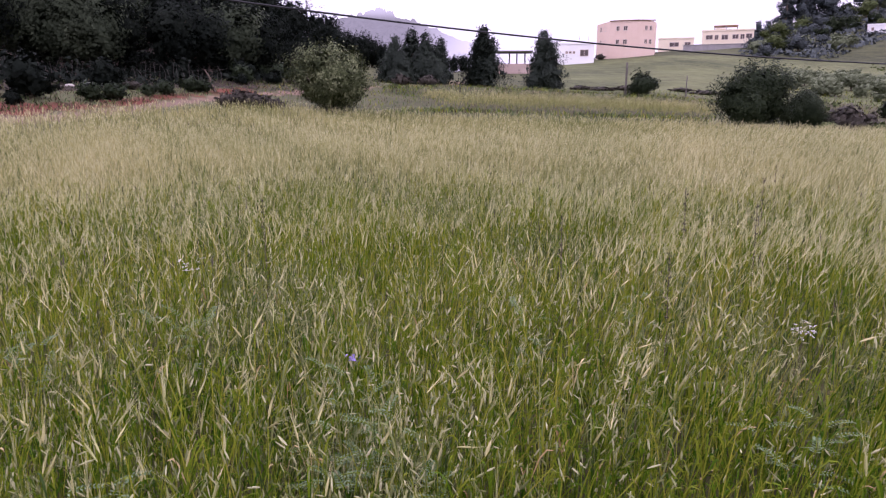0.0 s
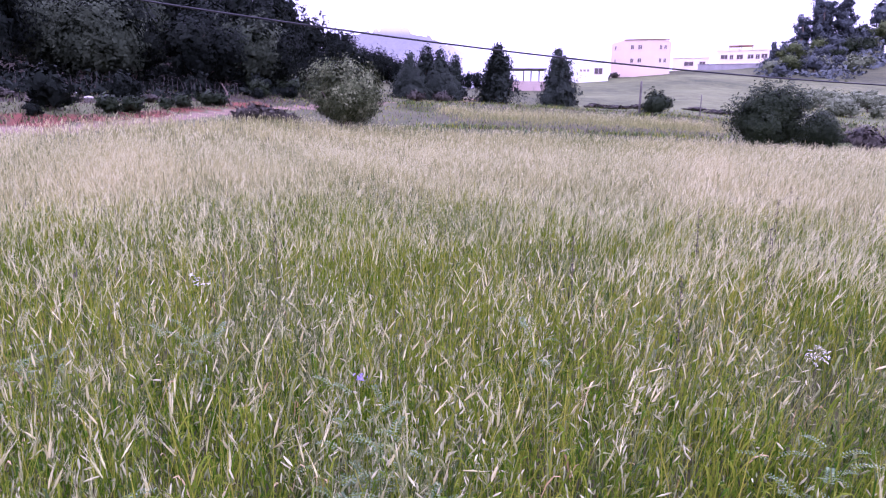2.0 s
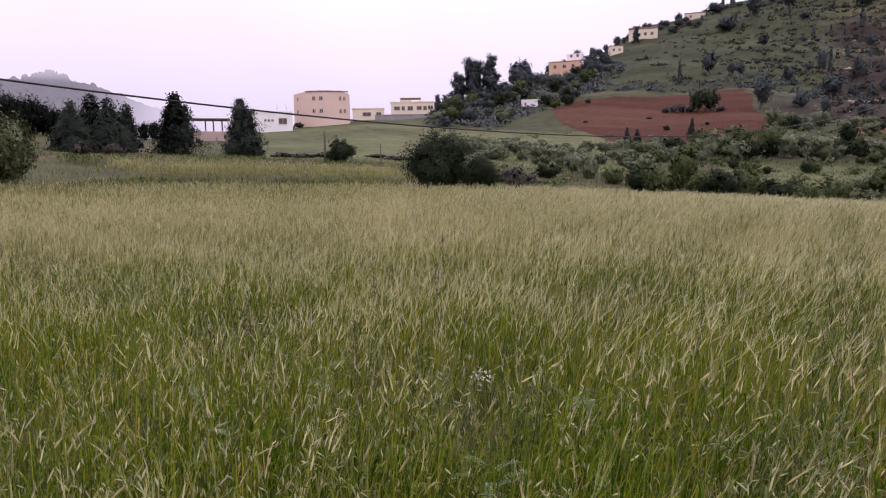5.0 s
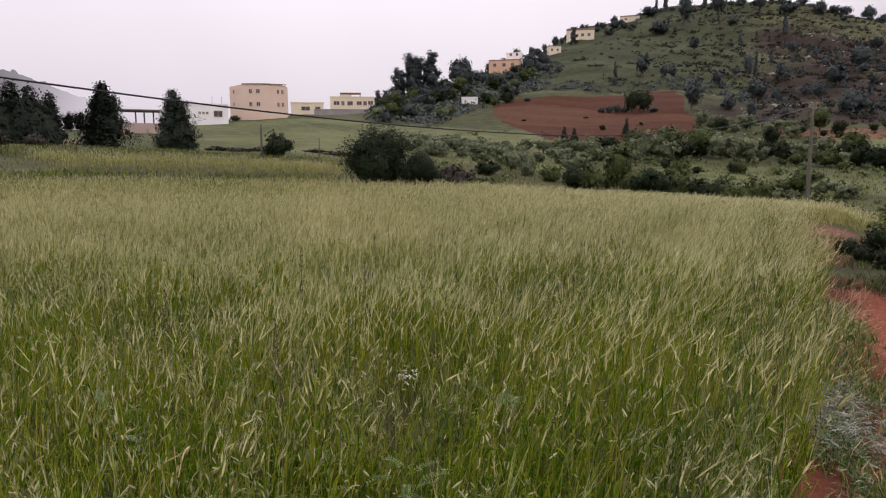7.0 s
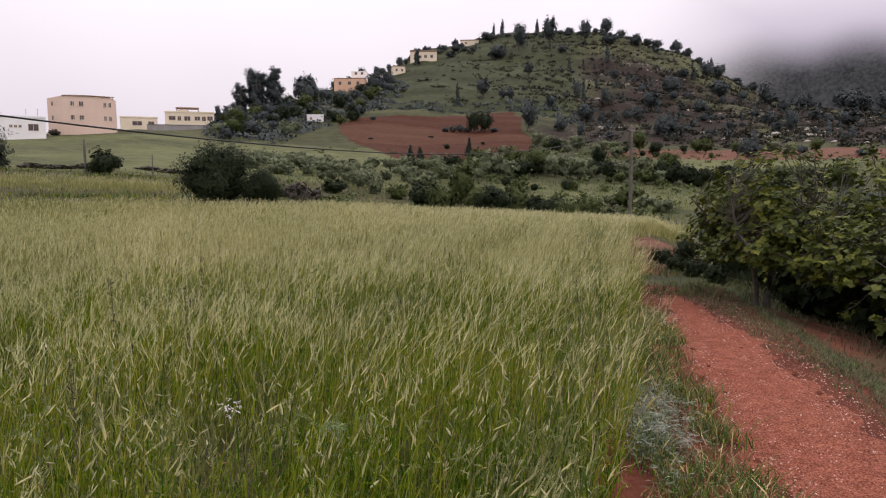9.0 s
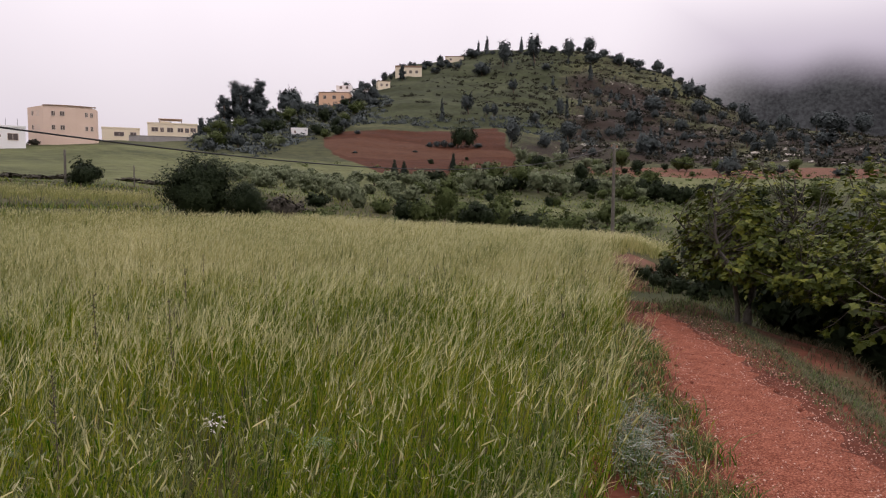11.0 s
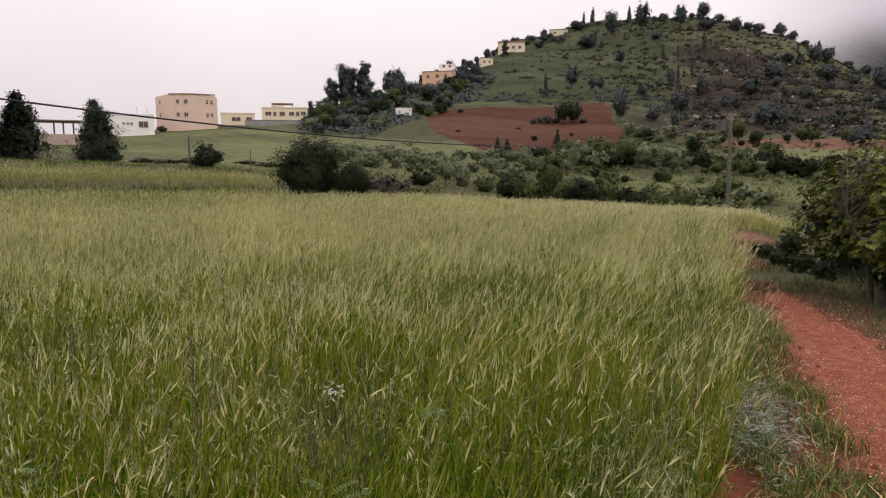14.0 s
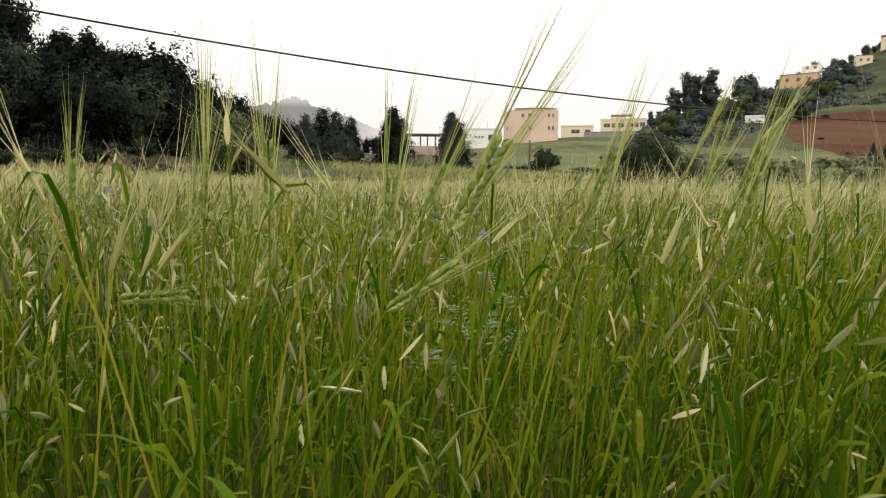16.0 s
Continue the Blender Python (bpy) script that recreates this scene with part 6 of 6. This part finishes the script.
    for k in range((3, 3, 8)[level]):
        o = e0 + (e1 - e0) * rng.uniform(0.1, 0.95, m)[:, None]
        d = nod[eared] + rng.normal(size=(m, 3)) * (0.30, 0.24, 0.14)[level]
        ln = (rng.uniform(0.08, 0.13, m) * plume)[:, None]
        s = flat_dirs(m, rng) * (0.0019 * far * far, 0.0014, 0.0006)[level]
        pile.add(np.stack([o - s, o + s, o + d * ln], 1), np.arange(3 * m).reshape(-1, 3), 3)
    # wild oats: pale husks on thin stalks
    o0, on = tip[oat], int(oat.sum())
    for k in range((1, 4, 7)[level]):
        a = o0 + flat_dirs(on, rng) * rng.uniform(0.005, 0.05, on)[:, None] + up * rng.uniform(-0.24, 0.05, on)[:, None]
        hang = WIND * (0.08 + lean[oat] * 2.0)[:, None] + rng.normal(size=(on, 3)) * 0.45 + up * np.where(rng.random(on) < 0.72, 1.0, -0.8)[:, None]
        hang /= np.linalg.norm(hang, axis=1)[:, None]
        ln = rng.uniform(0.026, 0.050, on)[:, None] * (1.6, 1.15, 1.0)[level]
        side = np.cross(hang, rng.normal(size=(on, 3)))
        side /= np.linalg.norm(side, axis=1)[:, None] + 1e-9
        wd = rng.uniform(0.0035, 0.0065, on)[:, None] * (1.8, 1.15, 1.0)[level]
        if level == 2:
            spindles(a, a + hang * ln, wd[:, 0] * 1.5, 4, pile, 4, rng, 0.4)
            if k < 2:
                ribbons(np.stack([o0, a], 1), flat_dirs(on, rng), np.full((on, 2), 0.0014), pile, 0)
        elif level == 1:
            ribbons(np.stack([a, a + hang * ln * 0.45, a + hang * ln], 1), side, np.array([0.3, 1.3, 0.05])[None] * wd, pile, 4)
        else:
            pile.add(np.stack([a - side * wd * 0.5, a + side * wd * 0.5, a + hang * ln], 1), np.arange(3 * on).reshape(-1, 3), 4)
    if level == 1:  # brown seed heads of weeds that overtop the crop
        weed = rng.random(n) < 0.022 + 0.02 * (patch > 0.3)
        foot, m = tip[weed] + up * 0.02, int(weed.sum())
        rise = (up + rng.normal(size=(m, 3)) * 0.12) * rng.uniform(0.03, 0.09, m)[:, None]
        ribbons(np.stack([foot - up * 0.10, foot], 1), flat_dirs(m, rng), np.full((m, 2), 0.0024), pile, 7)
        ribbons(np.stack([foot, foot + rise * 0.5, foot + rise], 1), flat_dirs(m, rng), np.broadcast_to(np.array([0.004, 0.009, 0.002]), (m, 3)), pile, 7)
    me = pile.mesh(name, [M_CANOPY if level == 0 else M_STEM, M_LEAF, M_EAR, M_AWN, M_OAT, M_STRAW, M_WILD, M_SEED])
    return tagged(new(name, me), "green ripening barley with wild oats bending in wind", "barley", kind="stuff")


barley("barley", 0.45, 4.0, -64, 92, 335, 101, 2)
barley("barley", 4.0, 9.5, -52, 82, 385, 102, 1)
barley("barley", 9.5, 20.0, -48, 70, 178, 103, 0)
barley("barley", 20.0, 56.0, -46, 68, 48, 104, 0)
barley("barley", 0.9, 5.5, -170, -64, 100, 105, 1)


# ---- the field's margin, weeds and flowers ----
def across(s, d):
    """A place by its way along the footpath and across it."""
    return s * PATH_DIR[0] + d * PATH_DIR[1], s * PATH_DIR[1] - d * PATH_DIR[0]


def tufts(name, n, sampler, h, mats, seed, label, width=0.005, bow=0.6, category="grass"):
    """Short bowed blades scattered over the places that sampler gives."""
    rng = np.random.default_rng(seed)
    x, y = sampler(n, rng)
    o = np.stack([x, y, land(x, y) - 0.005], -1)
    hh = h * rng.uniform(0.4, 1.3, n)
    d = flat_dirs(n, rng) * rng.uniform(0.2, bow, n)[:, None] + WIND * 0.1
    k = np.array([0.0, 0.55, 1.0])
    p = o[:, None] + np.array([0, 0, 1.0]) * (hh[:, None] * (k - 0.25 * k * k))[..., None] + d[:, None] * (hh[:, None] * k * k)[..., None]
    w = np.array([1.0, 0.8, 0.05])[None] * (width * rng.uniform(0.6, 1.4, n))[:, None]
    pile = Pile()
    which = rng.integers(0, len(mats), n)
    for m in range(len(mats)):
        ribbons(p[which == m], flat_dirs(int((which == m).sum()), rng), w[which == m], pile, m)
    return tagged(new(name, pile.mesh(name, mats)), label, category, kind="stuff")


def clumped(n, rng, s0, s1, d0, d1, clumps, spread):
    cs, cd = s0 + (s1 - s0) * rng.random(clumps) ** 1.3, rng.uniform(d0, d1, clumps)
    k = rng.integers(0, clumps, n)
    return across(cs[k] + rng.normal(size=n) * spread, cd[k] + rng.normal(size=n) * spread * 0.6)


tufts("margin_weeds", 9500, lambda n, rng: clumped(n, rng, 1.0, 12.5, 0.6, 1.25, 190, 0.11), 0.18, [M_WEED, M_WEED, M_WEED, M_LEAF, M_STRAW], 71, "low green weeds between barley and footpath", 0.008, 1.0, "weeds")
tufts("bank_grass", 17000, lambda n, rng: (lambda c: across(c[0], np.interp(c[0], [4, 7, 8, 9.5, 11, 14], [2.42, 2.40, 2.24, 2.18, 1.95, 1.9]) + c[1]))((3.5 + 9 * rng.random(n) ** 1.2, 0.02 + 0.62 * rng.random(n) ** 1.4 + 0.12 * np.sin(rng.integers(0, 60, n) * 2.4))), 0.055, [M_VERGE, M_WEED, M_VERGE, M_VERGE], 72, "short rough grass on the footpath's bank", 0.006, 1.0)
# kept very dark, partly standing in for shade under the figs
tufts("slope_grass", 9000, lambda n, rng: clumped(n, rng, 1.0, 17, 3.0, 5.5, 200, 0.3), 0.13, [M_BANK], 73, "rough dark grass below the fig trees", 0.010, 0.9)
tufts("path_end_grass", 5000, lambda n, rng: clumped(n, rng, 11.2, 21, 0.5, 3.6, 170, 0.28), 0.16, [M_WEED, M_BANK], 74, "rough grass where the footpath dips", 0.010, 0.9)
tufts("edge_litter", 2600, lambda n, rng: clumped(n, rng, 1.0, 9, 0.35, 1.1, 90, 0.12), 0.05, [M_STRAW], 75, "dry straw litter along the barley's edge", 0.006, 3.0, "straw")
tufts("terrace_grass", 9000, lambda n, rng: (lambda a, r: (r * np.sin(a), r * np.cos(a)))(np.radians(rng.uniform(-13, 27, n)), np.sqrt(rng.uniform(40.0 ** 2, 80.0 ** 2, n))), 0.30, [M_WEED, M_BANK, M_STEM], 76, "tall pale grass on the terraces beyond the barley", 0.035, 0.7)
tufts("terrace_edge_grass", 4200, lambda n, rng: (lambda a, r: (r * np.sin(a), r * np.cos(a)))(np.radians(rng.uniform(-3, 23, n)), np.where(rng.random(n) < 0.6, 57.3, 42.0) + 0.6 * rng.normal(size=n)), 0.36, [M_BANK, M_WEED, M_WEED, M_STEM], 79, "dark rough grass along the terrace banks", 0.05, 0.8)
tufts("valley_grass", 16000, lambda n, rng: (lambda a, r: (r * np.sin(a), r * np.cos(a)))(np.radians(rng.uniform(27, 74, n)), np.sqrt(rng.uniform(42.0 ** 2, 100.0 ** 2, n))), 0.34, [M_WEED, M_BANK, M_STEM], 77, "rough meadow grass among the valley shrubs", 0.05, 0.7)

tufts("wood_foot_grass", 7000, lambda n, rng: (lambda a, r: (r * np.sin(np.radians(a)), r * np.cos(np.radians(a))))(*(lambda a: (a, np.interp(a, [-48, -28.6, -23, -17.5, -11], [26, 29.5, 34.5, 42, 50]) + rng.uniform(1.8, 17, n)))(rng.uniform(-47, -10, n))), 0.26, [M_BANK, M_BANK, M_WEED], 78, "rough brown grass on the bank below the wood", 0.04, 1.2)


def silver_weed(s, d, size, blades, seed):
    rng = np.random.default_rng(seed)
    x, y = across(s, d)
    root = tagged(new("silver_weed"), "silvery grey-green weed sprawling at the path's edge", "weed", "silver weeds")
    root.matrix_basis = Matrix.Translation((x, y, float(land(x, y))))
    n = blades
    o = rng.normal(size=(n, 3)) * np.array([0.24, 0.24, 0]) * size
    o[:, 2] = np.abs(rng.normal(size=n)) * 0.22 * size
    dd = flat_dirs(n, rng)
    ln = rng.uniform(0.08, 0.22, n) * size
    k = np.array([0.0, 0.5, 1.0])
    p = o[:, None] + dd[:, None] * (ln[:, None] * k)[..., None] + np.array([0, 0, 1.0]) * ((ln * rng.uniform(-0.1, 0.9, n))[:, None] * (k - 0.8 * k * k))[..., None]
    pile = Pile()
    ribbons(p, np.cross(dd, [0, 0, 1.0]) * 0.7 + np.array([0, 0, 0.5]), np.array([0.8, 1.0, 0.1])[None] * rng.uniform(0.0025, 0.0065, n)[:, None], pile, 0)
    child("foliage", pile.mesh("foliage", [M_SILVER]), root)


for s_, d_, z_, n_ in ((5.25, 0.74, 0.52, 1200), (4.7, 0.76, 0.50, 1000), (5.9, 0.85, 0.3, 220), (8.6, 1.2, 0.34, 260), (4.2, 0.75, 0.3, 200)):
    silver_weed(s_, d_, z_, n_, int(s_ * 100))


def white_flower(x, y, z, heads, seed):
    """A branching stalk with flat heads of small white petals."""
    rng = np.random.default_rng(seed)
    g = float(land(x, y))
    root = tagged(new("white_flower"), "white umbel flower standing in the barley", "flower", "white flowers")
    root.matrix_basis = Matrix.Translation((x, y, g))
    top = np.array([0.02, 0.0, z - g])
    pile = Pile()
    pile.add(*tube([(0, 0, 0), top * 0.5 + [0.02, 0, 0], top * 0.85], [0.003, 0.0026, 0.002], 5))
    spots = []
    for k in range(heads):
        e = top + np.array([rng.normal() * 0.032, rng.normal() * 0.032, rng.normal() * 0.022])
        pile.add(*tube([top * 0.85, (top * 0.85 + e) / 2, e], [0.0014, 0.0012, 0.001], 4))
        spots.append(e)
    child("stem", pile.mesh("stem", [M_STEM], True), root)
    for e in spots:
        pet = Pile()
        for q in range(5):
            a = 6.283 * q / 5 + rng.uniform(-0.2, 0.2)
            tip_n = rng.normal(size=3) * 0.5 + np.array([0, 0, 0.2])
            u, w = np.array([math.cos(a), math.sin(a), 0.0]) + tip_n, np.array([-math.sin(a), math.cos(a), 0.0])
            pet.add([e, e + u * 0.008 + w * 0.005, e + u * 0.014, e + u * 0.008 - w * 0.005], [[0, 1, 2, 3]])
        child("floret", pet.mesh("floret", [M_PETAL]), root)


for k, (x_, y_, z_, h_) in enumerate(((2.10, 3.48, 0.475, 10), (2.05, 3.53, 0.45, 6), (-1.35, 3.9, 0.76, 9), (-2.6, 3.3, 0.72, 8))):
    white_flower(x_, y_, z_, h_, 80 + k)


def vetch(x, y, z, fronds, seed, flower=False):
    """A scrambling vetch: fronds of paired narrow leaflets."""
    rng = np.random.default_rng(seed)
    g = float(land(x, y))
    root = tagged(new("vetch_plant"), "grey-green vetch with paired leaflets climbing the barley", "plant", "vetches")
    root.matrix_basis = Matrix.Translation((x, y, g))
    stems = Pile()
    for k in range(fronds):
        a = rng.uniform(0, 6.283)
        o = np.array([rng.normal() * 0.06, rng.normal() * 0.06, (z - g) * rng.uniform(0.55, 1.0)])
        d = np.array([math.cos(a), math.sin(a), rng.uniform(-0.2, 0.5)])
        ln = rng.uniform(0.07, 0.12)
        pts = np.array([o, o + d * ln * 0.5 + [0, 0, 0.008], o + d * ln])
        frond = Pile()
        frond.add(*tube(pts, [0.0014, 0.0012, 0.0006], 4), 0)
        side = np.cross(d, [0, 0, 1.0])
        side /= np.linalg.norm(side)
        for q in range(9):
            b = o + d * ln * (0.12 + 0.88 * q / 8) + np.array([0, 0, 0.008 * math.sin(q / 8 * 3.14)])
            for sg in (-1, 1):
                t = (side * sg + d * 0.35 / np.linalg.norm(d)) * rng.uniform(0.017, 0.023) * (1 - 0.035 * q)
                w = d / np.linalg.norm(d) * 0.0034
                frond.add([b, b + t * 0.5 + w, b + t, b + t * 0.5 - w], [[0, 1, 2, 3]], 1)
        child("frond", frond.mesh("frond", [M_STEM, M_VETCH]), root)
    pts = np.array([(0, 0, 0), (0.02, 0.01, (z - g) * 0.5), (0, 0.02, z - g)])
    stems.add(*tube(pts, [0.0025, 0.002, 0.0015], 5))
    child("stem", stems.mesh("stem", [M_STEM], True), root)
    if flower:
        pet = Pile()
        for q in range(10):
            e = np.array([rng.normal() * 0.012, rng.normal() * 0.012, z - g + 0.02 + rng.random() * 0.03])
            v, f = sheet_of_leaves(e[None], 0.016, rng, 0, 0.8)
            pet.add(v, f)
        child("flower", pet.mesh("flower", [M_VIOLET]), root, "small violet flower cluster")


for k, (x_, y_, z_, n_, fl) in enumerate(((-0.19, 2.10, 0.66, 30, False), (-0.28, 2.02, 0.56, 22, False), (-0.25, 2.42, 0.70, 12, True), (0.02, 1.92, 0.5, 16, False), (1.35, 2.15, 0.6, 16, False), (-1.75, 2.9, 0.66, 18, False), (2.2, 2.6, 0.62, 14, False), (-0.9, 1.75, 0.6, 14, False), (0.78, 1.3, 0.6, 18, True), (-0.55, 1.2, 0.62, 14, True), (0.55, 3.2, 0.7, 14, False), (1.15, 3.6, 0.7, 12, False), (-1.1, 3.1, 0.68, 14, False), (2.9, 3.3, 0.68, 12, False))):
    vetch(x_, y_, z_, n_, 120 + k, fl)


def barley_plant(x, y, h, lean, seed, nod=0.0):
    """One stalk near the path's end: stem, two blades, an ear of two rows of grains, long awns."""
    rng = np.random.default_rng(seed)
    g = float(land(x, y))
    root = tagged(new("barley_stalk"), "single green barley stalk with a long-awned ear", "barley", "single stalks")
    root.matrix_basis = Matrix.Translation((x, y, g - 0.01))
    k = np.linspace(0, 1, 8)
    pts = np.column_stack([lean * h * k ** 2.2, -0.3 * lean * h * k ** 2.2, h * k])
    child("stem", mesh_of("stem", *(lambda q: (q[0], [q[1]]))(tube(pts, np.linspace(0.0022, 0.0014, 8), 6)), [M_STEM], smooth=True), root)
    d = pts[-1] - pts[-2] + np.array([nod * 0.08, -nod * 0.02, -nod * 0.09])
    d /= np.linalg.norm(d)
    side = np.cross(d, flat_dirs(1, rng)[0])
    side /= np.linalg.norm(side)
    grains, awns = Pile(), Pile()
    for q in range(11):
        for sg in (-1, 1):
            o = pts[-1] + d * 0.0068 * q + side * sg * 0.0022
            e = o + d * 0.012 + side * sg * 0.0035
            spindles(o[None], e[None], np.array([0.0062]), 5, grains, 0, rng, 0.45)
            t = e + (d + side * sg * 0.10 + rng.normal(size=3) * 0.035) * rng.uniform(0.11, 0.17)
            w = flat_dirs(1, rng)[0] * 0.0006
            awns.add([e - w, e + w, (e + t) / 2 + w * 0.7 + d * 0.002, (e + t) / 2 - w * 0.7 + d * 0.002, t], [[0, 1, 2, 3]])
            awns.f.append(np.array([[awns.n - 3, awns.n - 2, awns.n - 1]], dtype=np.int32)[:, [1, 0, 2]])
            awns.v.append(np.zeros((0, 3), dtype=np.float32))
            awns.i.append(0)
    tagged(child("ear", grains.mesh("ear", [M_GREEN_EAR]), root), "plump two-rowed ear", kind="stuff")
    tagged(child("beard", awns.mesh("beard", [M_GREEN_AWN]), root), "long fine awns", kind="stuff")
    for b in range(2):
        o = pts[2 + 2 * b]
        a = rng.uniform(0, 6.283)
        dd = np.array([math.cos(a), math.sin(a), 0])
        ln = rng.uniform(0.12, 0.22)
        kk = np.linspace(0, 1, 6)
        p = o + dd * (ln * kk)[:, None] * 0.7 + np.array([0, 0, 1.0]) * (ln * rng.uniform(0.6, 1.6) * (kk - 0.7 * kk * kk))[:, None]
        blade = Pile()
        ribbons(p[None], np.cross(dd, [0, 0, 1.0])[None], (np.array([0.5, 0.9, 1.0, 0.85, 0.5, 0.05]) * 0.006)[None], blade, 0)
        child("blade", blade.mesh("blade", [M_LEAF], True), root)


# where each ear springs, how far its stalk leans, how much it nods
for k, (x_, y_, z_, l_, nd) in enumerate(((0.58, 0.51, 0.69, 0.27, 0.0), (0.36, 0.75, 0.69, 0.02, 0.0), (0.42, 0.81, 0.70, 0.0, 0.0), (0.55, 0.76, 0.66, 0.04, 0.0), (0.54, 0.62, 0.61, 0.30, 0.35), (0.26, 0.80, 0.60, -0.1, 0.9), (0.92, 0.69, 0.68, 0.16, 0.0), (0.99, 0.80, 0.72, 0.2, 0.0), (0.80, 0.78, 0.67, 0.12, 0.0), (0.86, 0.95, 0.72, 0.2, 0.0), (0.30, 0.98, 0.66, 0.08, 0.0), (0.10, 1.12, 0.71, 0.03, 0.0), (0.62, 0.98, 0.70, 0.10, 0.2), (1.18, 1.2, 0.74, 0.2, 0.0), (1.35, 1.5, 0.76, 0.16, 0.0), (-0.15, 0.95, 0.66, 0.03, 0.6), (1.02, 1.0, 0.74, 0.22, 0.0))):
    barley_plant(x_ - l_ * z_, y_ + 0.3 * l_ * z_, z_, l_, 200 + k, nd)


def dry_stalk(x, y, h, seed):
    rng = np.random.default_rng(seed)
    root = tagged(new("weed_stalk"), "thin dark weed stalk rising above the barley", "plant", "weed stalks")
    root.matrix_basis = Matrix.Translation((x, y, float(land(x, y))))
    pts = np.array([(0, 0, 0), (0.01, 0, h * 0.5), (0.0, 0.01, h)])
    child("stem", mesh_of("stem", *(lambda q: (q[0], [q[1]]))(tube(pts, [0.004, 0.003, 0.0015], 5)), [M_BARK], smooth=True), root)
    c = np.column_stack([rng.normal(size=60) * 0.008, rng.normal(size=60) * 0.008, h * rng.uniform(0.6, 1.0, 60)])
    v, f = sheet_of_leaves(c, 0.018, rng, 0, 0.5)
    tagged(child("seed_head", mesh_of("seed_head", v, [f], [LEAVES["brown"]]), root), "small brown seed husks", kind="stuff")


for k, (x_, y_, h_) in enumerate(((2.0, 5.0, 1.05), (2.35, 4.6, 1.0), (0.9, 4.2, 0.98), (-1.2, 5.2, 1.0), (3.1, 6.0, 1.05), (1.3, 3.4, 0.92), (4.0, 7.5, 1.05))):
    dry_stalk(x_, y_, h_, 300 + k)
